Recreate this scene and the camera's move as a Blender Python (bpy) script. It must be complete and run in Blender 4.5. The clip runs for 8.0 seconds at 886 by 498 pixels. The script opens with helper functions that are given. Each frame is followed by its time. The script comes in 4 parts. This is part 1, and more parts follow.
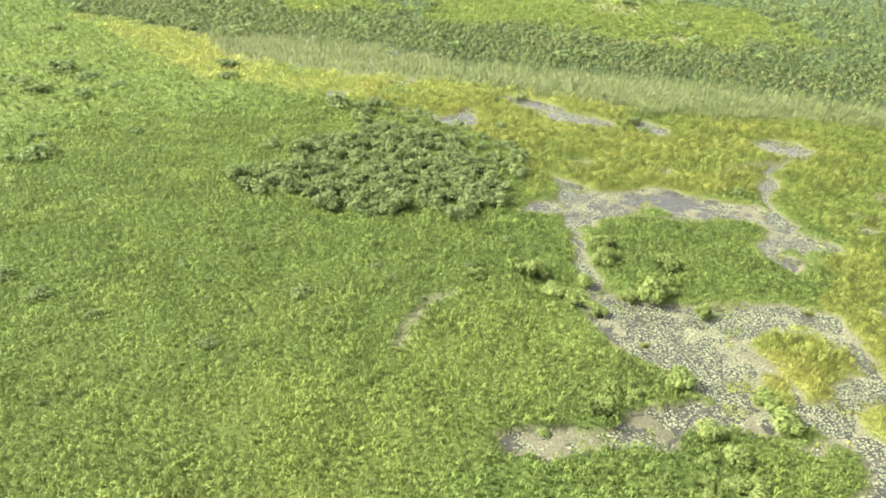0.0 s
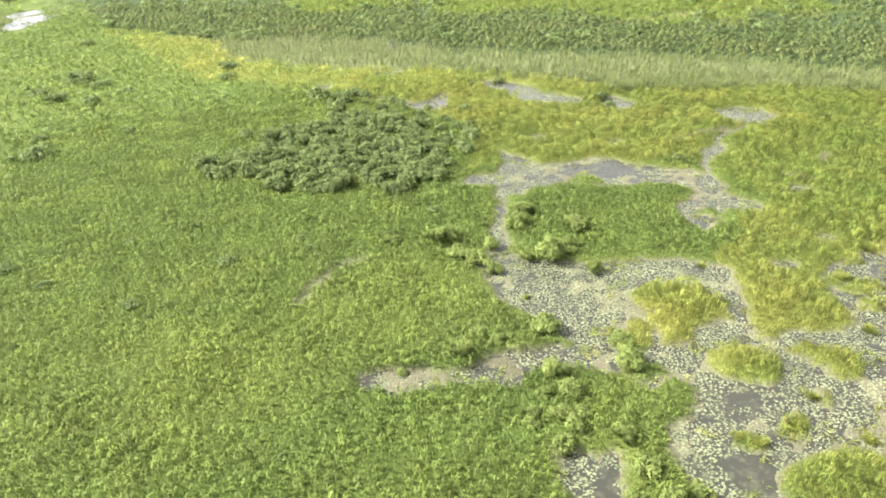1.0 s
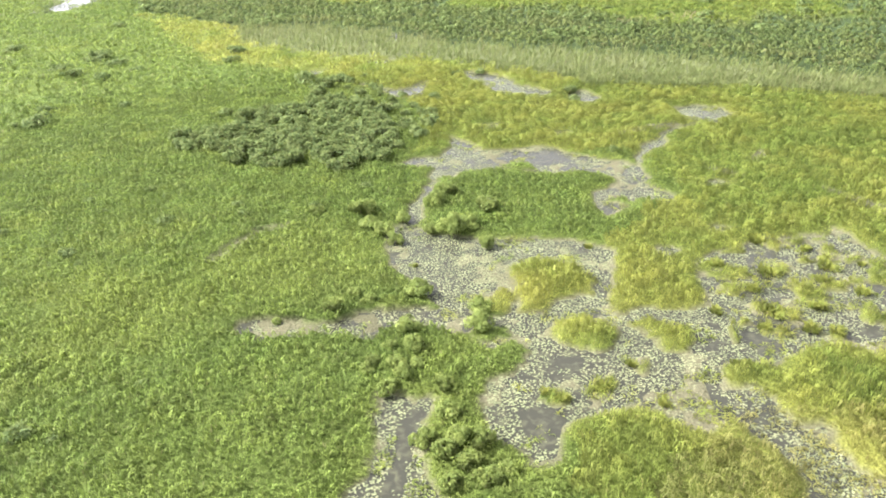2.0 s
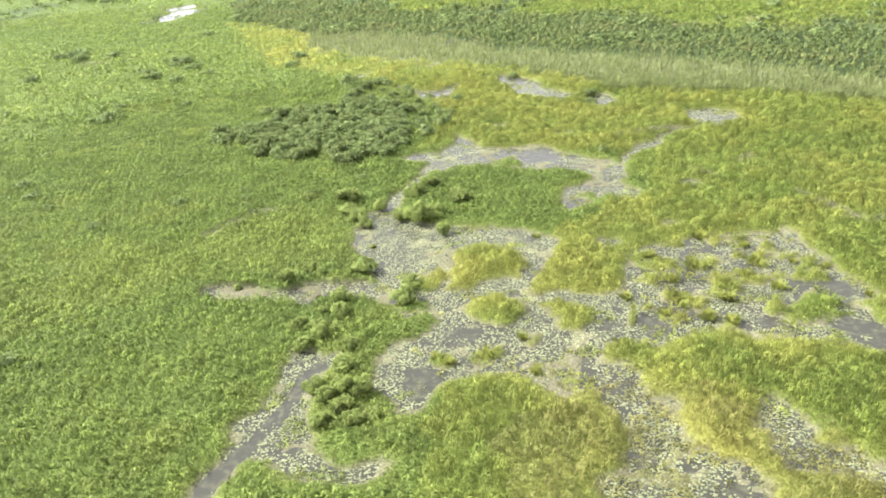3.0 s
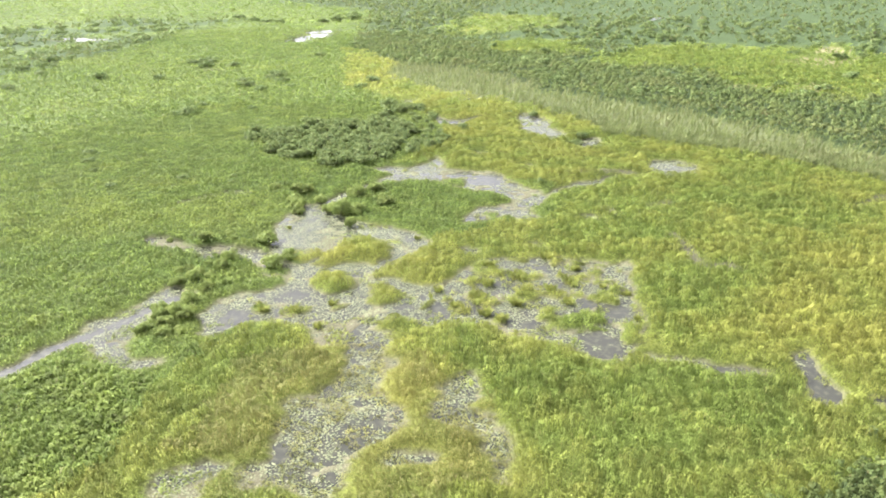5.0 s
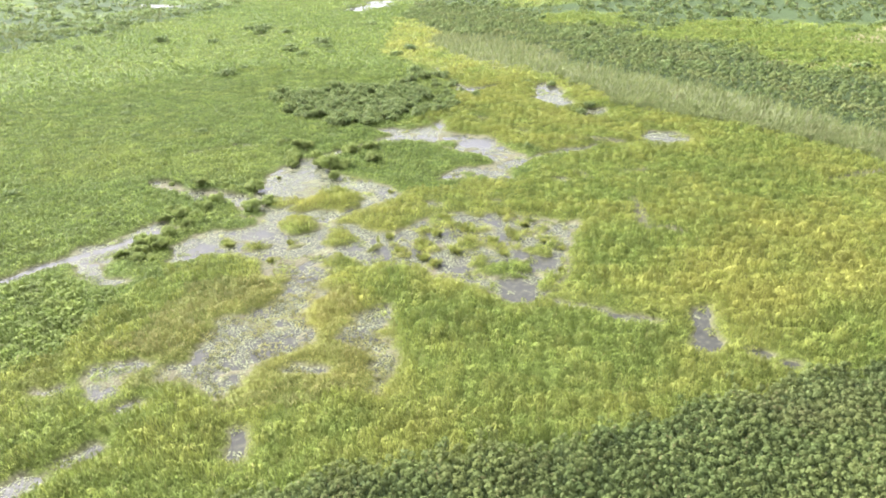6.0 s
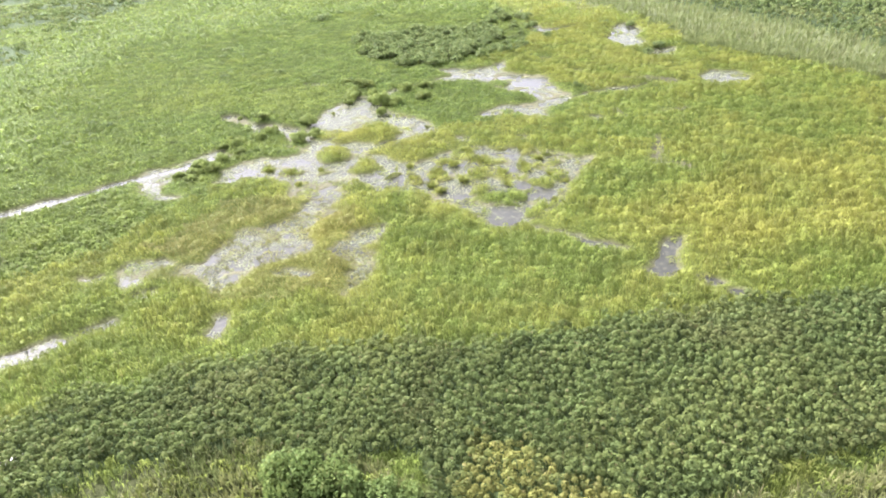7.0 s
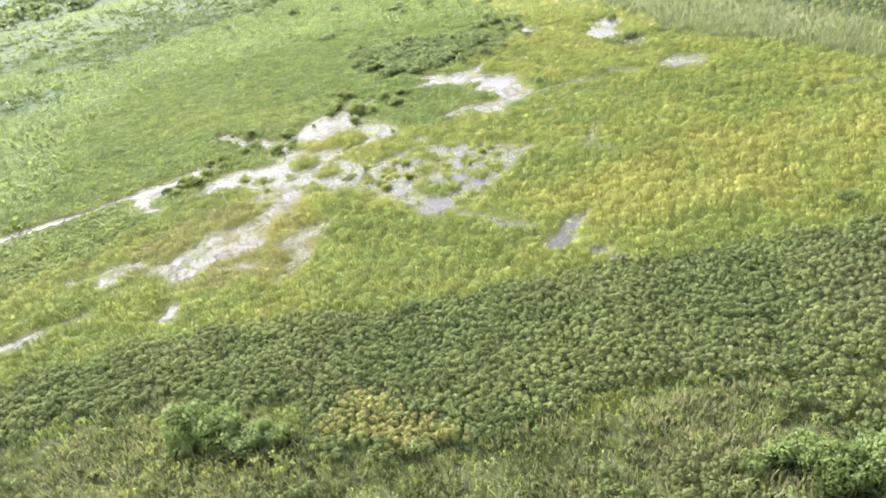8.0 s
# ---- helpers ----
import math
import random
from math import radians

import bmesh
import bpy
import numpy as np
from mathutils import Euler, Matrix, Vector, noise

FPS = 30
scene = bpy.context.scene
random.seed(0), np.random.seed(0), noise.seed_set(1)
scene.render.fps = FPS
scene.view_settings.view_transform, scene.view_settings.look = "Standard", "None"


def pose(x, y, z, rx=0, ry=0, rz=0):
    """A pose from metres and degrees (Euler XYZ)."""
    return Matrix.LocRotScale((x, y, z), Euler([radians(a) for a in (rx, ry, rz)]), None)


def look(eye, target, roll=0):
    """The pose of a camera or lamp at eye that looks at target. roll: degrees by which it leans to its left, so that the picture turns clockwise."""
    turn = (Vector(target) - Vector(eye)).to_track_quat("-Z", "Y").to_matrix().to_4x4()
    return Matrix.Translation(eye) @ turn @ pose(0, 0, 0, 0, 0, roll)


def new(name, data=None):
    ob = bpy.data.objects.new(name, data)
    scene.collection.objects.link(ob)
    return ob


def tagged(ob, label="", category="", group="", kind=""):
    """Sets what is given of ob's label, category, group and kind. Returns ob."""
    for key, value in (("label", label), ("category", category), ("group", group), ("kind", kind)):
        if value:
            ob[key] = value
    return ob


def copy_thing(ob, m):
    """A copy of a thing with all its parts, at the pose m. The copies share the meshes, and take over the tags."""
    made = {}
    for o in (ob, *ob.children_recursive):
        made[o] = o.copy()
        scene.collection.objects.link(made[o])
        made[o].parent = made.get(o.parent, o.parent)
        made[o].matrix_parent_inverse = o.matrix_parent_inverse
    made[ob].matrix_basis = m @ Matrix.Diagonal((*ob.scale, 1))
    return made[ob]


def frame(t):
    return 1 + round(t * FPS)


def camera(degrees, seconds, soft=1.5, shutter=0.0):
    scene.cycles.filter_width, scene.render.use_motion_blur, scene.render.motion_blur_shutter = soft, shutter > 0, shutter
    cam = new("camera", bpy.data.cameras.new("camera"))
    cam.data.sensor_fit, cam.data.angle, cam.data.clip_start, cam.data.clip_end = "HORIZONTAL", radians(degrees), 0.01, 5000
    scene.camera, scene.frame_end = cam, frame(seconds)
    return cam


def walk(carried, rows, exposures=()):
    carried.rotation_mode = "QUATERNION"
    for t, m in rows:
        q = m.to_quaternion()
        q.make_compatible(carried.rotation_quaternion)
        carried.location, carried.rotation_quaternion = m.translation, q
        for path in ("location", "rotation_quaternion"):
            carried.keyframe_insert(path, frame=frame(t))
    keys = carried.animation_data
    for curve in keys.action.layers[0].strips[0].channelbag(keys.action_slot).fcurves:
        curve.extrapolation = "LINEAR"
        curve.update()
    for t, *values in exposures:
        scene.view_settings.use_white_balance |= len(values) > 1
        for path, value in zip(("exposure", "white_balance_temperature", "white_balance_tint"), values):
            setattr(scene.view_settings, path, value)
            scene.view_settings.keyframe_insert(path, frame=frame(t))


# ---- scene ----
cam = camera(62.9, 8.0, soft=1.85)
PATH = [
    (0, (0.646, -0.984, 43.008), (0.84, 0.787, 42.099), 2.2),
    (0.2, (4.609, -3.008, 42.977), (4.814, -1.236, 42.073), 0.09),
    (0.5, (10.545, -5.772, 42.999), (10.682, -3.996, 42.089), -1.0),
    (0.8, (16.385, -8.163, 42.733), (16.41, -6.384, 41.82), -2.73),
    (1, (20.279, -9.827, 42.534), (20.268, -8.048, 41.62), -2.9),
    (1.2, (24.366, -11.284, 42.452), (24.296, -9.511, 41.528), -3.58),
    (1.5, (30.338, -13.383, 42.36), (30.224, -11.609, 41.444), -4.3),
    (1.8, (35.969, -15.626, 42.341), (35.867, -13.852, 41.423), -2.32),
    (2, (39.754, -16.992, 42.323), (39.586, -15.223, 41.405), -2.1),
    (2.2, (43.863, -18.33, 42.372), (43.686, -16.559, 41.461), -1.3),
    (3.3, (68.187, -24.186, 42.776), (67.628, -22.474, 41.906), -4.2),
    (3.5, (72.833, -24.971, 42.797), (72.248, -23.221, 42.025), -1.9),
    (3.7, (77.337, -25.656, 42.807), (76.574, -23.973, 42.042), -2.8),
    (4, (84.021, -26.221, 42.922), (83.214, -24.562, 42.152), -1.5),
    (4.2, (88.224, -26.403, 42.907), (87.379, -24.772, 42.115), -1.96),
    (4.5, (94.563, -26.588, 42.911), (93.729, -24.95, 42.122), -0.7),
    (4.7, (98.763, -26.391, 42.928), (97.919, -24.753, 42.15), -0.7),
    (5.8, (120.943, -24.459, 42.304), (119.906, -22.957, 41.487), -1.1),
    (6, (124.955, -23.786, 42.259), (123.895, -22.308, 41.427), -0.9),
    (6.2, (128.965, -22.64, 42.194), (127.861, -21.194, 41.363), -1.27),
    (6.5, (134.73, -20.755, 42.114), (133.538, -19.415, 41.229), -2.1),
    (6.8, (140.732, -19.299, 42.054), (139.479, -18.036, 41.139), -2.77),
    (7, (144.793, -18.212, 42.033), (143.48, -17.031, 41.093), -4.3),
    (7.2, (148.968, -16.916, 42.07), (147.631, -15.738, 41.162), -5.07),
    (7.5, (155.312, -14.897, 41.994), (154.012, -13.628, 41.156), -3.5),
    (7.8, (161.237, -12.862, 42.105), (159.853, -11.736, 41.201), -9.42),
    (8, (165.093, -11.36, 42.213), (163.648, -10.312, 41.311), -10.6),
]
walk(cam, [(t, look(eye, target, roll)) for t, eye, target, roll in PATH], exposures=[(0.0, 2.03, 5950, 24), (4.0, 2.03, 5850, 25), (8.0, 2.14, 5700, 31)])

# ---- light ----
SUN_AZ, SUN_EL = 176.0, 42.0          # degrees from +x towards +y; height over the horizon
sun_way = Vector((math.cos(radians(SUN_AZ)) * math.cos(radians(SUN_EL)), math.sin(radians(SUN_AZ)) * math.cos(radians(SUN_EL)), math.sin(radians(SUN_EL))))
world = bpy.data.worlds.new("world")
scene.world = world
world.use_nodes = True
sky = world.node_tree.nodes.new("ShaderNodeTexSky")
sky.sky_type, sky.sun_disc = "NISHITA", False
sky.sun_elevation, sky.sun_rotation = radians(SUN_EL), radians(90.0 - SUN_AZ)
sky.air_density, sky.dust_density, sky.ozone_density = 0.8, 2.6, 0.6
haze = world.node_tree.nodes.new("ShaderNodeHueSaturation")      # humid, milky sky
haze.inputs["Saturation"].default_value = 0.18
world.node_tree.links.new(sky.outputs[0], haze.inputs["Color"])
warm = world.node_tree.nodes.new("ShaderNodeMixRGB")
warm.blend_type, warm.inputs[0].default_value, warm.inputs[2].default_value = "MULTIPLY", 1.0, (1.0, 1.0, 0.90, 1)
world.node_tree.links.new(haze.outputs[0], warm.inputs[1])
world.node_tree.links.new(warm.outputs[0], world.node_tree.nodes["Background"].inputs[0])
world.node_tree.nodes["Background"].inputs[1].default_value = 0.15
lamp = bpy.data.lights.new("sun", "SUN")
lamp.energy, lamp.angle, lamp.color = 3.0, radians(1.5), (0.99, 0.96, 0.86)
new("sun", lamp).matrix_world = look(sun_way * 500, (0, 0, 0))


# ---- plan noise ----
def lattice(ix, iy, seed):
    h = (ix * 374761393 + iy * 668265263 + seed * 974711) & 0xFFFFFFFF
    h = ((h ^ (h >> 13)) * 1274126177) & 0xFFFFFFFF
    return ((h ^ (h >> 16)) & 0xFFFF) / 65535.0


def soft_noise(x, y, size, seed=0):
    """Smooth values from 0 to 1 with hills of that size."""
    u, v = np.asarray(x, float) / size, np.asarray(y, float) / size
    iu, iv = np.floor(u).astype(np.int64), np.floor(v).astype(np.int64)
    fu, fv = u - iu, v - iv
    fu, fv = fu * fu * (3 - 2 * fu), fv * fv * (3 - 2 * fv)
    a, b = lattice(iu, iv, seed), lattice(iu + 1, iv, seed)
    c, d = lattice(iu, iv + 1, seed), lattice(iu + 1, iv + 1, seed)
    return (a * (1 - fu) + b * fu) * (1 - fv) + (c * (1 - fu) + d * fu) * fv


def rough_noise(x, y, size, seed=0):
    return 0.5 * soft_noise(x, y, size, seed) + 0.3 * soft_noise(x, y, size / 2.1, seed + 5) + 0.2 * soft_noise(x, y, size / 4.3, seed + 9)


def shaken(x, y, size, warp, seed):
    """The same places, pushed about so that edges waver."""
    if not warp:
        return x, y
    x = x + warp * 2 * (rough_noise(x, y, size, seed) - 0.5)
    return x, y + warp * 2 * (rough_noise(x, y, size, seed + 31) - 0.5)


def outside_box(x, y, points, reach):
    """Metres outside the box round some points; and which places lie within reach of it."""
    px, py = [p[0] for p in points], [p[1] for p in points]
    off = np.hypot(np.maximum(np.maximum(min(px) - x, x - max(px)), 0), np.maximum(np.maximum(min(py) - y, y - max(py)), 0))
    return off, off < reach


def nearest_line(x, y, pairs):
    best = np.full(x.shape, 1e9)
    for (ax, ay), (bx, by) in pairs:
        dx, dy = bx - ax, by - ay
        k = np.clip(((x - ax) * dx + (y - ay) * dy) / (dx * dx + dy * dy + 1e-9), 0, 1)
        best = np.minimum(best, np.hypot(x - ax - k * dx, y - ay - k * dy))
    return best


def inside(x, y, outline, warp=1.0, seed=3):
    """How many metres a place lies inside an outline (negative outside), with a wavering edge."""
    off, near = outside_box(x, y, outline, 20 + 2 * warp)
    result = -off
    nx, ny = shaken(x[near], y[near], 4.0, warp, seed)
    pairs = list(zip(outline, outline[1:] + outline[:1]))
    odd = np.zeros(nx.shape, bool)
    for (ax, ay), (bx, by) in pairs:
        if by != ay:
            odd ^= ((ay > ny) != (by > ny)) & (nx < (bx - ax) * (ny - ay) / (by - ay) + ax)
    best = nearest_line(nx, ny, pairs)
    result[near] = np.where(odd, best, -best)
    return result


def along(x, y, line, half, warp=0.7, seed=3):
    """How many metres a place lies inside a strip of that half width round a line."""
    off, near = outside_box(x, y, line, 8 + half + 2 * warp)
    result = half - off
    nx, ny = shaken(x[near], y[near], 3.0, warp, seed)
    result[near] = half - nearest_line(nx, ny, list(zip(line, line[1:])))
    return result


# ---- the plan: open water, grass islands, stands of plants ----
POND_UPPER = [(22.4, 94.8), (24.9, 97.7), (28.9, 97.9), (30.4, 103.6), (30.6, 108.6), (33.1, 106.1), (36.2, 101.3), (40.7, 101.2), (44.1, 103), (48, 102.1), (51.2, 99.5), (55.3, 95.7), (59.3, 95.7), (61.3, 93.2), (61.5, 89.3), (60, 86.8),
              (62.1, 84.2), (64.1, 81.5), (63.1, 79.6), (60.8, 80.7), (58.5, 81.3), (57.9, 79.3), (56.2, 76.5), (54, 74.4), (52.9, 78.8), (53.2, 83.1), (55.7, 84.5), (57.7, 86.8), (56.2, 90), (52, 91.9), (47.3, 90.8), (43, 92), (37.6, 92.6), (32.7, 91.5), (31, 88.6), (29, 89.7), (28.1, 93.7)]
POND_FAR = [(30.5, 156.3), (34.6, 154.5), (38.8, 151.5), (40.8, 144.8), (46.2, 141.4), (48.7, 138.1), (47.4, 134.3), (43.2, 136), (38.6, 138.8), (35.9, 145)]
POND_SMALL = [(54.1, 135.6), (56.4, 138.1), (58.3, 133.5), (56.2, 128.9), (54.1, 130.8)]
POND_EAST = [(73.2, 124.5), (77, 126.5), (80.8, 124.8), (82.2, 120.4), (78, 117.2), (74.4, 119.5)]
POND_FAR_WEST = [(7.1, 145.7), (15.2, 140), (19.8, 143.8), (21, 147), (20.6, 136.5), (18.3, 134.9)]
POND_BEND = [(62.9, 102.7), (65.2, 105.9), (68.1, 107.9), (67.3, 104), (65, 101.9)]
LAGOON_WEST = [(25.3, 63.7), (23.8, 70.2), (26.9, 71.9), (30, 68.1), (34.2, 68), (38.6, 66.9), (43.3, 67.3), (47.7, 66.7), (52.7, 65.1), (52.5, 60.6), (51.4, 56.4), (50.9, 53.5), (50.6, 50.7), (52.4, 49.2), (54, 51.2), (56.3, 50.4), (59.7, 50.8), (62.5, 52.5), (63, 46.9), (62.8, 42.6), (60.1, 41.9),
               (59.1, 36.6), (58.6, 32.5), (56.6, 31.5), (53.1, 34.5), (50.7, 35.2), (47.6, 33.5), (45.2, 31.6), (43.8, 27.9), (42.5, 27.1), (39.1, 30.7), (37.7, 35), (38.6, 37.3), (41.8, 39.4), (43.2, 43), (41, 45.2), (38.2, 43.5), (35.3, 45.9), (33.3, 48.5), (32.9, 50.8), (30.6, 53.7), (27.4, 58.5)]
LAGOON_EAST = [(62.1, 52.6), (62.7, 55.3), (61.7, 57.4), (63, 60.7), (66.3, 64.1), (71.2, 67.1), (74.9, 67.7), (79.3, 68.3), (82.1, 70.6), (83.1, 67), (84.7, 62.8), (86.5, 58.8), (87.5, 56.4), (89, 53.8), (89.2, 50.8), (89.8, 48.1), (89.5, 45.7), (88.1, 43), (86.4, 43), (84.9, 44.1), (83.1, 45),
               (80.4, 45), (77, 44.6), (74.8, 44.3), (72.4, 44.8), (70.1, 44.9), (67.3, 43), (65.4, 41.3), (62.8, 42.4), (62.7, 46.9)]
SLOUGH = [(53.6, 34.3), (58.4, 39.3), (62.2, 36.9), (66.6, 30.7), (68.4, 26.6), (72.8, 24), (73, 21.3), (71.4, 19.1), (70.4, 16.5), (73, 13.4), (73.2, 11.1), (70.7, 10.6), (68, 10.9), (65, 9.4), (63.8, 10.7), (65.3, 13.8), (64, 16.9), (61.8, 20.3), (63.5, 24.9), (62.1, 29.5), (59, 33.1)]
SLOUGH_SIDE = [(75.7, 26.4), (74.3, 28.3), (74.1, 32.2), (75.2, 34.2), (77.2, 31.6), (77.3, 28.7), (80.5, 27.5), (83, 25.9), (84.6, 23), (85.1, 19.4), (83, 23.3), (79.2, 25.5)]
SLOUGH_POOL = [(59.1, 4.4), (57.8, 7.1), (60.1, 10.2), (62.4, 10.3), (61.5, 7.7), (64.1, 5.1), (63.4, 3.7)]
BACKWATER = [(28.1, 22.3), (29.3, 25), (29.2, 29.6), (28.3, 33.4), (28.5, 35.3), (32.7, 33.8), (32.4, 28.8), (33.7, 24.9), (36.2, 21.4), (37.7, 19.5), (40.5, 19.1), (42.6, 20.7), (43.5, 19.4), (41.7, 17.9), (37.3, 17.5), (33, 19.2), (30.6, 19.3)]
POOL_EAST = [(108.2, 45.7), (106.8, 49.7), (106, 53.6), (106.9, 55.3), (108.4, 51.9), (109.3, 49.2), (110.5, 47.7), (109.9, 45.2)]
MUD_BANK = [(11.7, 44.1), (11.3, 47), (13.6, 47.6), (17.8, 47.8), (22, 46.7), (24.2, 48.6), (30, 50.1), (33.3, 50.1), (36.6, 46.3), (34.6, 45.7), (31.8, 46.6), (28.3, 47.2), (25.9, 44.3), (23, 45.1), (19.3, 45.7), (15.4, 43.9)]
LAKE_WEST = [(-135.9, 264.9), (-151, 295.4), (-154.4, 313.1), (-162.8, 342.9), (-164.1, 353.9), (-143.9, 304.6), (-124.9, 267.7), (-123.3, 252.2)]
WEST_SCRUB = [(-84, 16), (-85, 36), (-118, 58), (-143, 81), (-160, 108), (-168, 130), (-178, 172), (-200, 230), (-245, 335), (-330, 310), (-350, 120), (-340, 40), (-300, -30), (-150, -20), (-90, 5)]
CREEK = [(-40, -200), (-5, -130), (12, -75), (20, -40), (26, -8), (28.2, 6.6), (29, 8.5), (29.2, 10.8), (29.2, 14.2), (29.6, 18.2), (30.6, 21.3), (31.2, 24.6), (31.4, 28.3), (31.6, 31.5), (32.7, 34.4)]
CHANNEL_NORTH = [(26.3, 68.9), (27.5, 74), (27.2, 77.8), (27.9, 81.5), (28.6, 86.6), (29, 91.3)]
CHANNEL_EAST = [(74.9, 115.8), (68.4, 110.1), (65.3, 104.3), (62.3, 99.4), (60.9, 94)]
RILL = [(91.5, 46), (96.1, 47.1), (99.5, 47.1), (102.1, 48.1), (103, 48.4)]
SMALL_POOLS = [(114.4, 48.1, 1.3), (117.5, 47.6, 0.9), (-6.9, 158.7, 2.6), (8, 168.7, 3.2), (15.8, 129.1, 1.6), (71.5, 86.4, 1.5), (37.2, 114.9, 1.5), (68, 70.9, 1.2), (59.6, 64.6, 1.4),
               (50, 110, 1.2), (-100.2, 229.9, 2.8), (-144.2, 204.2, 3.2), (-108, 179, 3.2), (-250, 226, 8), (-276, 376, 7), (-484, 497, 22)]
ISLANDS = [[(39.9, 58.1), (40.6, 60.1), (43.4, 61.8), (45.9, 61.5), (48.7, 60.3), (50.5, 56.4), (49.7, 53.7), (47.4, 53.9), (45.1, 51.7), (43.7, 49.3), (41.8, 49.3), (41.2, 52.3), (42, 55.1)], [(44.5, 45.6), (45.6, 48.1), (48.2, 49), (51.2, 47.3), (52.2, 46.2), (50.4, 44.1), (48.8, 42.9), (46, 43.9)],
           [(53.3, 47.2), (55, 48.6), (57, 47.5), (59, 47.3), (59.2, 44.8), (57.7, 42.9), (56, 43.3), (54.1, 45.4)], [(77.9, 47.3), (79.3, 50.7), (80.7, 53.3), (82.5, 53.5), (83.9, 52.2), (83.9, 49.5), (81.6, 48.3), (79.3, 46.9)]]
MORE_ISLANDS = [[(47, 35), (48.2, 37), (49.7, 39.2), (50.5, 37.7), (49.6, 35.7), (48, 34.2)], [(43.4, 35.8), (44.7, 37.6), (46, 35.9), (44.9, 33.9)], [(51.8, 39.7), (53.2, 41.6), (53.9, 40.3), (52.8, 38.6)], [(38.2, 50.8), (39.2, 55.2), (40.5, 53.8), (39.9, 51.2)],
                [(35.9, 45.1), (36.8, 47.7), (39.6, 46.5), (40.6, 44.9), (38.2, 43.7)], [(36, 49.7), (36.8, 52.1), (39.9, 51.2), (40.9, 49.9), (38, 48.3)], [(70.2, 59.8), (72.2, 61.4), (73.6, 59.8), (72.4, 58)], [(68.6, 50.5), (70.8, 51.5), (71.5, 50.2), (69.4, 48.8)]]
POND_ISLANDS = [[(71.3, 52.6), (74.4, 55.5), (78, 57.5), (78.3, 56.2), (74.5, 53.2)], [(77.7, 65), (79.2, 67.4), (80.1, 65.2), (78.3, 63.5)], [(39.3, 94.3), (43.2, 95.2), (44.7, 92.4), (42.2, 91.2)], [(54.8, 79.7), (56.2, 81.8), (58.1, 81), (57.3, 77.9)]]
CLEAR_WATER = [[(63.4, 44.5), (63.8, 47.8), (66.4, 45.3), (67.1, 44.3), (65, 41.7)], [(82.7, 46.8), (85.1, 49.1), (87.2, 48.6), (88.5, 45.6), (87.2, 43.7), (85.2, 44.7)], [(83.3, 56.3), (86.4, 57.1), (87, 54.6), (85.4, 52.2), (83.8, 54.4)], [(75, 47), (77, 48.2), (78.2, 46.1), (75.6, 45.4)],
               [(40.2, 33), (43.3, 34.6), (45.7, 34), (44.5, 31), (43.4, 28.8), (41.7, 30.2)], [(44.3, 42), (47.2, 41.5), (46.8, 38.9)], [(39.8, 100.3), (47.3, 100.3), (51.2, 96.3), (45.7, 93.5)]]
THICKET = [(-22, 107), (-15, 112), (-11, 121), (-4, 129), (-1, 135), (10, 130), (15, 124), (18, 113), (21, 104), (21, 94), (17, 93), (13, 91), (7, 93), (0, 93), (-5, 95), (-11, 100), (-17, 101)]
THICKET_EAST = [(-0.4, 152.8), (3, 156.8), (23.8, 130.7), (27.9, 117.2), (22.2, 111.8), (17.9, 106.7), (18, 126), (4, 138)]
PAPYRUS_STAND = [(80, -13), (85, -1), (89, 7), (96, 15), (105, 24), (112, 35), (118, 43), (124, 50), (132, 60), (138, 69), (165, 100), (185, 95), (150, 46), (143, 38), (136, 31), (131, 22), (128, 18),
                 (126, 12), (120, 7), (109, 7), (98, -1), (94, -7), (93, -15), (90, -45), (80, -80), (60, -130), (35, -128), (55, -85), (65, -50), (72, -28)]
YELLOWING_PAPYRUS = [(114, 7), (112, 13), (116, 16), (123, 15), (128, 16), (127, 12), (122, 9), (118, 6)]
REED_MIX = [(93, -15), (94, -7), (98, -1), (109, 7), (120, 7), (126, 12), (131, 22), (143, 38), (150, 46), (185, 95), (240, 90), (310, -60), (290, -200), (60, -260), (60, -130), (80, -80), (90, -45)]
YELLOW_GRASS = [(-95, 246), (-85, 236), (-40, 172), (0, 152), (22, 128), (24, 101), (60, 100), (66, 83), (60, 76), (54, 68), (38, 62), (37, 52), (44, 44), (46, 25), (47, 16), (52, 6), (50, -8), (52, -40), (45, -75), (30, -120), (60, -130), (400, -60), (400, 60), (300, 240), (-60, 255)]
LUSH_GREEN = [(29, -10), (33, 14), (40, 17), (47, 16), (52, 6), (50, -8), (52, -40), (45, -75), (30, -120), (15, -125), (22, -60)]
DEAD_GRASS = [(50, 22), (52, 33), (60, 37), (70, 37), (82, 33), (89, 20), (78, 8), (64, 3), (55, 7)]
BARE_STREAK = [(3.2, 61), (4.6, 64.8), (6.2, 68.9), (9.7, 71.8)]
LIME_SEDGE = [[(2, 60), (10, 72), (20, 73), (25, 64), (27, 56), (20, 50), (10, 48), (4, 54)], [(-5.1, 33.2), (3.7, 40.9), (8.7, 48.1), (3.8, 54.6), (-12.7, 59.5), (-16.4, 51.7)],
              [(31, 36), (35, 24), (41, 21), (46, 24), (40, 30), (37, 38), (42, 42), (36, 45), (30, 44)]]
FRESH_GRASS = [(68.5, 35.6), (68.6, 41.8), (78.7, 41.3), (87.5, 41.9), (92.5, 44.8), (98.3, 46.5), (104.5, 44.4), (108.5, 39.7), (106.6, 32.4), (100.6, 25.9), (90.9, 15), (84.5, 5.5), (75.4, 12), (80.4, 19.5), (78.5, 28.7)]
